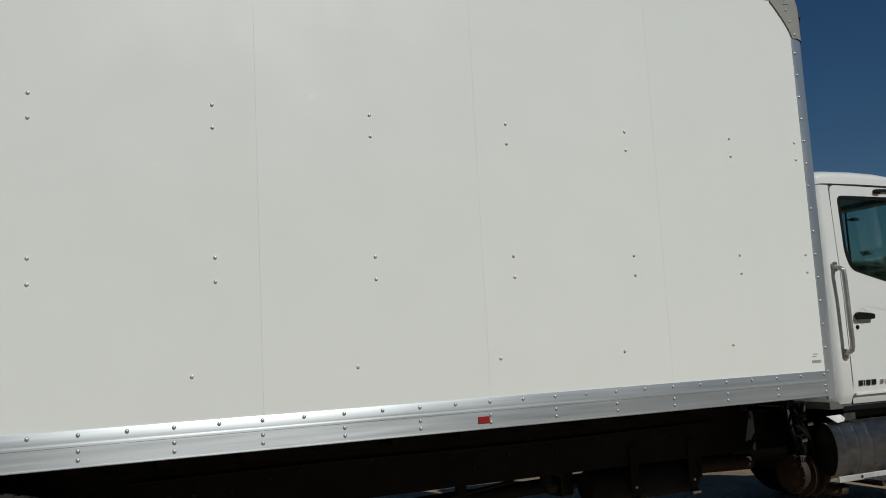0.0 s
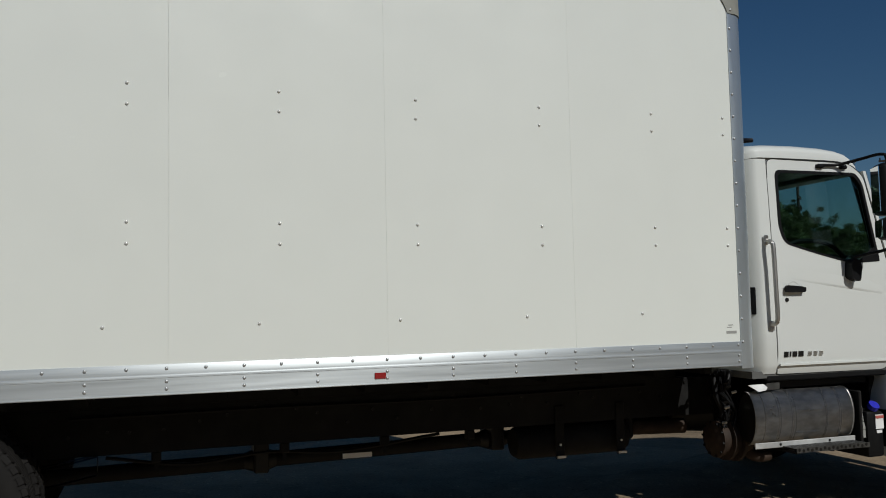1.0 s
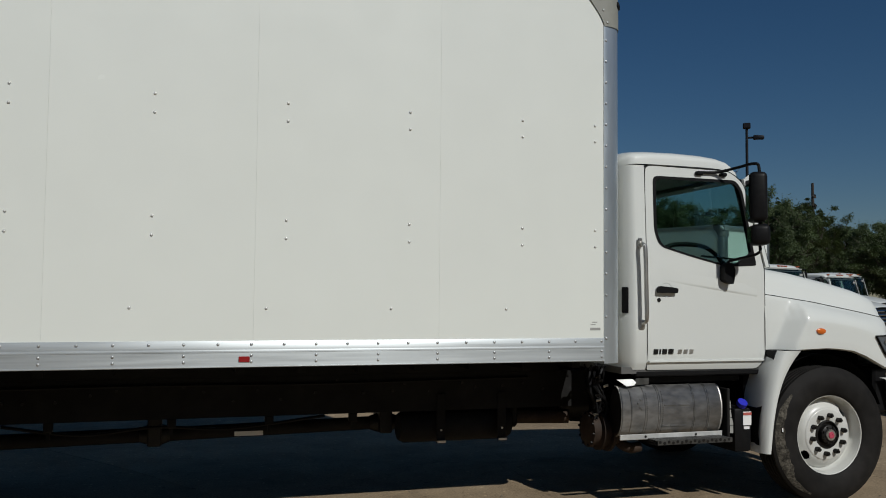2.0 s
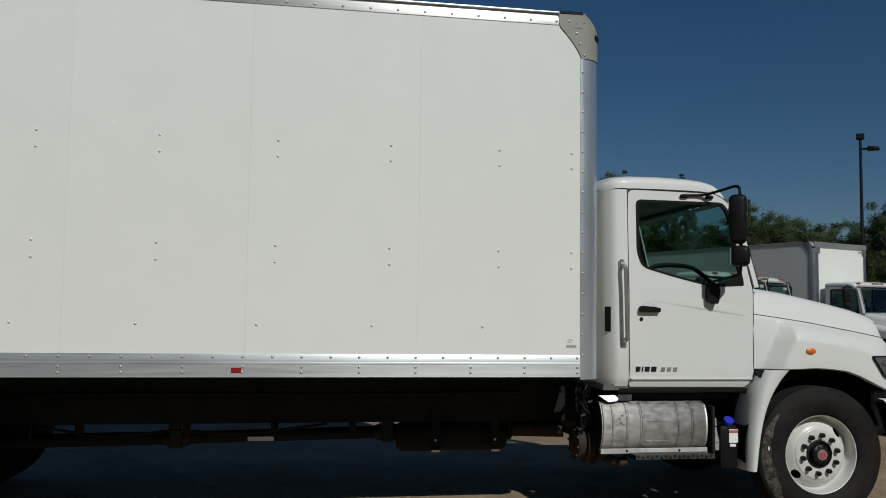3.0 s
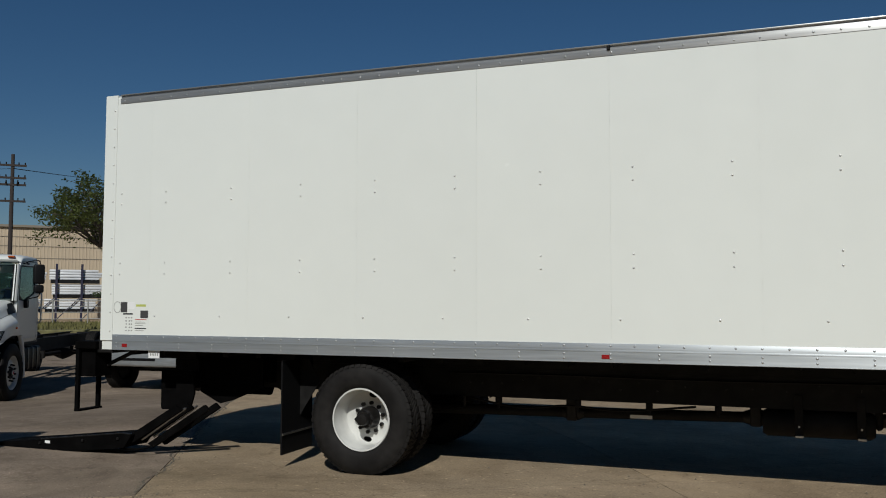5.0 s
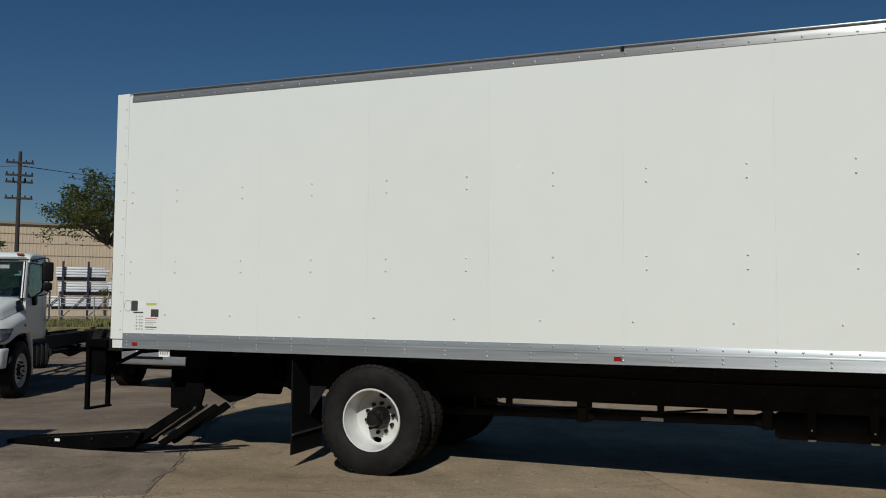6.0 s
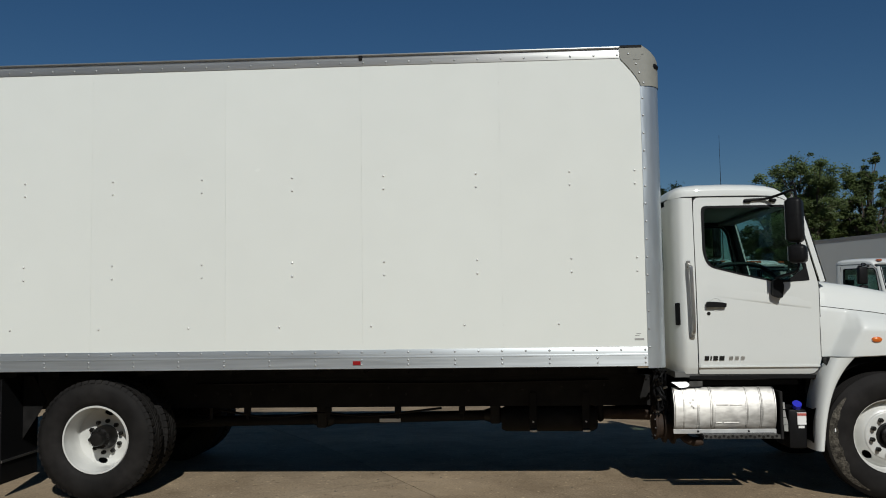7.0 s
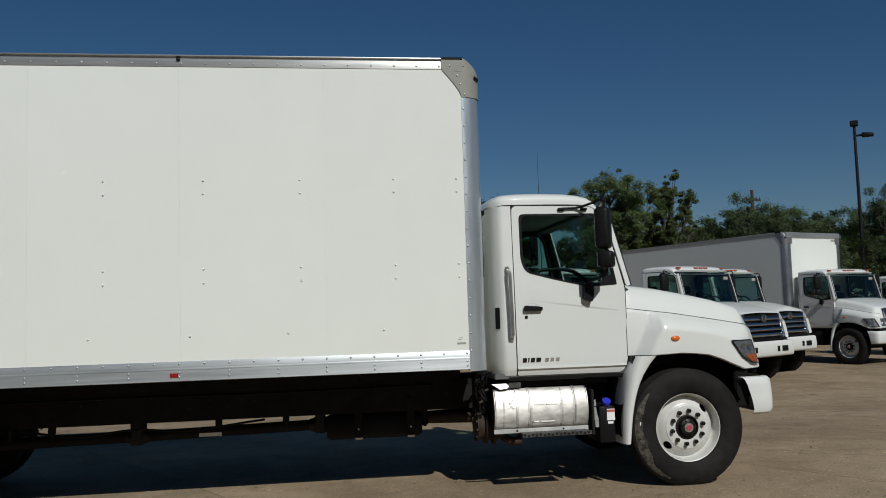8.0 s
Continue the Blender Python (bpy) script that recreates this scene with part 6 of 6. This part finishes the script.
oak_a = tree("oak_tree", "green oak with an open, ragged crown behind the lot", 3, 10.0, 3.0, 3.0, 60000, LEAF)
oak_a.matrix_basis = pose(15.6, 39.0, 0, 0, 0, 40)
oak_b = tree("oak_tree", "tall narrow tree with gaps in its crown", 8, 9.9, 1.7, 3.6, 30000, LEAF, lobes=20)
oak_b.matrix_basis = pose(19.5, 39.0, 0)
oak_c = tree("oak_tree", "broad dark green tree behind the parked trucks", 15, 8.6, 3.6, 1.2, 70000, LEAF_DARK, lobes=34)
oak_c.matrix_basis = pose(26.4, 41.0, 0)
for kind, x, y, h, turn, w in ((oak_b, 17.3, 40.5, 0.84, 110, 1.25), (oak_c, 22.6, 43.0, 0.84, 140, 0.95), (oak_c, 17.5, 44.0, 0.88, 250, 1.0), (oak_c, 29.3, 42.5, 0.90, 300, 0.85), (oak_c, 38.0, 45.4, 1.12, 30, 0.85),
                             (oak_b, 49.8, 60.5, 1.16, 200, 1.4), (oak_a, 54.0, 60.5, 1.12, 250, 1.1), (oak_c, 58.0, 60.0, 1.12, 30, 1.15), (oak_c, 62.5, 58.0, 1.18, 90, 1.15), (oak_c, 51.5, 65.0, 1.15, 300, 1.4), (oak_c, 56.5, 66.0, 1.2, 10, 1.4),
                             (oak_c, 38.5, 34.0, 0.74, 120, 0.95), (oak_a, 42.0, 30.5, 0.62, 170, 1.0), (oak_c, 45.5, 27.0, 0.76, 60, 1.05), (oak_c, 49.0, 22.5, 1.02, 330, 1.05), (oak_a, 52.5, 18.0, 0.95, 10, 1.1),
                             (oak_c, 27.5, 47.0, 0.95, 80, 1.2), (oak_c, 12.0, 60.0, 1.32, 220, 1.2), (oak_c, 33.0, 47.0, 0.95, 200, 1.2)):
    put_tree(kind, x, y, h, turn, w)
for kind, x, y, h, turn, w in ((oak_b, -29.2, 15.5, 0.65, 60, 1.0), (oak_c, -44, 46, 0.66, 0, 0.9), (oak_c, -52, 36, 0.66, 50, 0.9)):
    put_tree(kind, x, y, h, turn, w)
side_oak = tree("oak_tree", "small oak leaning over the lot's edge, with a ragged open crown", 21, 6.55, 2.5, 4.15, 8500, LEAF_PALE, low=4.0, lean=3.7, limb=0.055, lobes=26)
side_oak.matrix_basis = pose(-22.15, 21.6, -drop(-22.15, 21.6), 0, 0, 222)
# unseen trees added behind the camera; they darken window reflections and low sky light
for kind, x, y, h, turn, w in ((oak_c, 16, -26, 1.25, 0, 1.3), (oak_a, 23, -24, 1.1, 60, 1.3), (oak_c, 30, -20, 1.25, 130, 1.3), (oak_c, 8, -27, 1.2, 200, 1.3), (oak_a, 1, -27, 1.1, 260, 1.3), (oak_c, 37, -14, 1.25, 20, 1.3), (oak_c, -7, -27, 1.2, 90, 1.3), (oak_a, -15, -26, 1.1, 10, 1.3), (oak_c, -23, -24, 1.2, 160, 1.3), (oak_c, 42, -6, 1.2, 250, 1.3)):
    put_tree(kind, x, y, h, turn, w)

# ---- poles and lamps ----
WOOD = material("pole_wood", (0.036, 0.027, 0.023), 0.85, grain=0.3, scale=9, stretch=(4, 4, 0.3))
POLE = material("dark_pole_paint", (0.008, 0.008, 0.011), 0.5, spec=0.2)


def lot_lamp(x, y, height, turn):
    t = thing("lot_lamp", "tall dark parking-lot lamp with a floodlight and a side arm", "lamp", pose(x, y, -drop(x, y), 0, 0, turn), "lot lamps")
    k = height / 15.0
    p = part("pole", tube(bmesh.new(), [(0, 0, 0), (0, 0, height - 0.3)], [0.15 * k, 0.10 * k], 10), POLE, t)
    part("base", one_box(-0.3, 0.3, -0.3, 0.3, 0, 0.5, 0.03), POLE, p)
    part("floodlight", one_box(-0.28 * k, 0.28 * k, -0.22 * k, 0.22 * k, height - 0.38, height, 0.05), POLE, t)
    part("arm", one_box(0.0, 0.75 * k, -0.05, 0.05, height - 1.08, height - 0.95), POLE, t)
    head = one_box(0.45 * k, 1.25 * k, -0.25 * k, 0.25 * k, height - 1.16, height - 0.86, 0.07, 2)
    for v in head.verts:
        v.co.z -= max(0.0, v.co.x / k - 0.95) * 0.25 * (v.co.z > height - 1.0)
    part("lamp_head", head, POLE, t)


lot_lamp(34.7, 43.7, 13.5, -35)
lot_lamp(-32.4, 18.9, 14.6, -45)
lot_lamp(56.2, 47.2, 11.6, -45)


def utility_pole(x, y, height, turn, arms):
    t = thing("utility_pole", "brown wooden utility pole with crossarms", "pole", pose(x, y, 0, 0, 0, turn), "utility poles")
    part("pole", tube(bmesh.new(), [(0, 0, 0), (0, 0, height)], [0.20, 0.13], 10), WOOD, t)
    for z in arms:
        a = part("crossarm", one_box(-1.0, 1.0, -0.16, -0.04, height - z - 0.08, height - z + 0.08), WOOD, t)
        for u in (-0.9, -0.45, 0.45, 0.9):
            part("insulator", tube(bmesh.new(), [(u, -0.1, height - z + 0.07), (u, -0.1, height - z + 0.25)], 0.05, 8), GREASE, a)
    for u in (-0.35, 0.35):
        part("fuse_box", tube(bmesh.new(), [(u, -0.2, height - 2.55), (u * 1.2, -0.25, height - 2.1)], 0.05, 8), GREASE, t)
    return t


utility_pole(-55.9, 43.2, 13.3, 42, (0.9, 1.9, 2.45, 3.75))
utility_pole(38.5, 64.5, 11.9, 25, (0.9, 1.8))
utility_pole(56.5, 62.7, 12.7, 40, (1.3, 2.2))
utility_pole(73.9, 87.2, 14.0, 40, (0.9,))
# a pole that carries three transformer cans
can_pole = utility_pole(47.9, 43.0, 12.2, -46, (0.7, 1.9))
tagged(can_pole, "wooden utility pole carrying three pale transformer cans")
for u in (-0.62, 0.0, 0.62):
    can = part("transformer", tube(bmesh.new(), [(u, -0.42, 7.80), (u, -0.42, 7.84), (u, -0.42, 8.75), (u, -0.42, 8.84)], [0.20, 0.24, 0.24, 0.16], 16), FARCAP, can_pole, "pale grey transformer can")
    for v in (-0.1, 0.1):
        part("bushing", tube(bmesh.new(), [(u + v, -0.42, 8.80), (u + v * 1.3, -0.42, 9.05)], 0.035, 8), GREASE, can)
lines = (((-55.9, 43.2, 12.15), (-20, 75, 11.4), 1.0), ((-55.2, 42.6, 12.05), (-19.2, 74.3, 11.0), 1.0), ((-55.9, 43.2, 12.15), (-95, 12, 11.8), 1.0))
for a, b, sag in lines:
    a, b = Vector(a), Vector(b)
    pts = [a.lerp(b, i / 14) - Vector((0, 0, sag * 4 * (i / 14) * (1 - i / 14))) for i in range(15)]
    w = part("power_line", tube(bmesh.new(), pts, 0.018, 5), PLASTIC)
    tagged(w, "thin black overhead power line", "cable", "power lines")
mast = thing("radio_mast", "thin dark radio mast far behind the cab", "mast", pose(19.85, 69.5, 0), "")
part("mast_tube", tube(bmesh.new(), [(0, 0, 0), (0, 0, 10), (0, 0, 16.6)], [0.07, 0.035, 0.010], 8), POLE, mast)

# ---- warehouse, racks and verge across the street ----
TAN = material("tan_metal_siding", (0.46, 0.37, 0.26), 0.6, grain=0.04, scale=0.6, stain=0.08, stain_scale=0.15)
TRIMM = material("dark_eave_trim", (0.20, 0.17, 0.13), 0.6)
hall = thing("warehouse", "long tan metal-clad warehouse with ribbed walls", "building", pose(-61, 55, 0, 0, 0, 45))
bm = bmesh.new()
prof = []
for k in range(280):
    x = -42 + 0.30 * k
    prof += [(x, 0.0), (x + 0.17, 0.0), (x + 0.20, -0.02), (x + 0.27, -0.02)]
loft(bm, [[(x, y, 0.0) for x, y in prof], [(x, y, 8.5) for x, y in prof]])
part("wall", bm, TAN, hall, angle=20)
bm = one_box(-42, 42, 0.06, 25, 0, 8.45)
part("shell", bm, TAN, hall)
part("eave", one_box(-42.2, 42.2, -0.25, 0.1, 8.45, 8.66), TRIMM, hall)
part("girt", one_box(-42, 42, -0.045, -0.025, 5.6, 5.66), TRIMM, hall)
part("girt", one_box(-42, 42, -0.045, -0.025, 7.55, 7.60), TRIMM, hall)
part("girt", one_box(-42, 42, -0.045, -0.025, 6.7, 6.75), TRIMM, hall)

PURPLE = material("rack_steel_purple", (0.022, 0.020, 0.045), 0.5, grain=0.2)
BUNDLE = material("wrapped_pipe", (0.70, 0.71, 0.72), 0.45, grain=0.08, scale=6, stretch=(0.3, 2, 2), stain=0.15)
rack_m = pose(-48.2, 43.5, 0, 0, 0, 45)
rack = thing("pipe_rack", "purple steel cantilever rack for long bundles", "rack", rack_m)
for k in range(12):
    x = -11 + 1.75 * k
    u = part("upright", one_box(x - 0.08, x + 0.08, -0.10, 0.10, 0, 4.45), PURPLE, rack)
    for z in (1.05, 2.15, 3.25):
        part("rack_arm", one_box(x - 0.06, x + 0.06, 0.12, 1.2, z - 0.08, z), PURPLE, u)
    if k:
        part("brace", tube(bmesh.new(), [(x - 1.7, 0.05, 0.3), (x - 0.05, 0.05, 2.0)], 0.04, 6), PURPLE, rack)
rng = random.Random(9)
for z in (1.05, 2.15, 3.25):
    for k in range(5):
        x = -10.8 + 4.0 * k + rng.uniform(-.3, .3)
        b = thing("pipe_bundle", "white wrapped bundle of long pipes on the rack", "bundle", rack_m @ pose(x, 0, z), "pipe bundles")
        part("bearer", one_box(0.1, 3.5, 0.05, 0.14, -0.26, 0.03, 0.01), CHASSIS, b, "dark timber bearer")
        for j in range(4):
            part("pipe_pack", one_box(0, 3.7 + rng.uniform(-.3, .1), 0.15, 1.15, 0.002 + 0.20 * j, 0.18 + 0.20 * j, 0.05, 2), BUNDLE, b)
FENCE = material("galvanised_fence", (0.35, 0.34, 0.31), 0.6, 0.6)
fence = thing("rail_fence", "low grey steel rail fence along the verge", "fence", pose(-44.2, 38.6, 0, 0, 0, 45))
for k in range(14):
    part("post", tube(bmesh.new(), [(-15 + 2.2 * k, 0, 0), (-15 + 2.2 * k, 0, 1.75)], 0.045, 8), FENCE, fence)
for z in (0.45, 0.9, 1.3, 1.7):
    part("rail", tube(bmesh.new(), [(-15, 0, z), (13.6, 0, z)], 0.03, 6), FENCE, fence)
GRASS = material("dry_grass", (0.16, 0.15, 0.05), 0.9, grain=0.35, scale=0.9, stain=0.3, stain_scale=0.3)
GREEN = material("verge_soil", (0.15, 0.14, 0.06), 0.95, grain=0.3, scale=3, stain=0.3)
bm = one_box(-30, 24, -7, 9, -0.22, 0.10, 0.05)
verge = part("verge", bm, GREEN)
verge.matrix_basis = pose(-40.0, 34.2, 0, 0, 0, 45)
tagged(verge, "raised grass verge with dry patches", "verge", kind="structure")
verts, faces = [], []
for k in range(14000):
    x, y = rng.uniform(-24, 20), rng.uniform(-6.8, 8)
    h = rng.uniform(0.10, 0.26) * (1.6 if rng.random() < 0.08 else 1)
    a = rng.uniform(0, math.pi)
    dx, dy = 0.05 * math.cos(a), 0.05 * math.sin(a)
    n = len(verts)
    verts += [(x - dx, y - dy, 0.09), (x + dx, y + dy, 0.09), (x + rng.uniform(-.06, .06), y + rng.uniform(-.06, .06), 0.10 + h)]
    faces.append((n, n + 1, n + 2))
me = bpy.data.meshes.new("grass")
me.from_pydata(verts, [], faces)
me.materials.append(GRASS)
grass = tagged(new("grass", me), "dry yellow-green grass on the verge", "grass", kind="stuff")
grass.matrix_basis = verge.matrix_basis.copy()
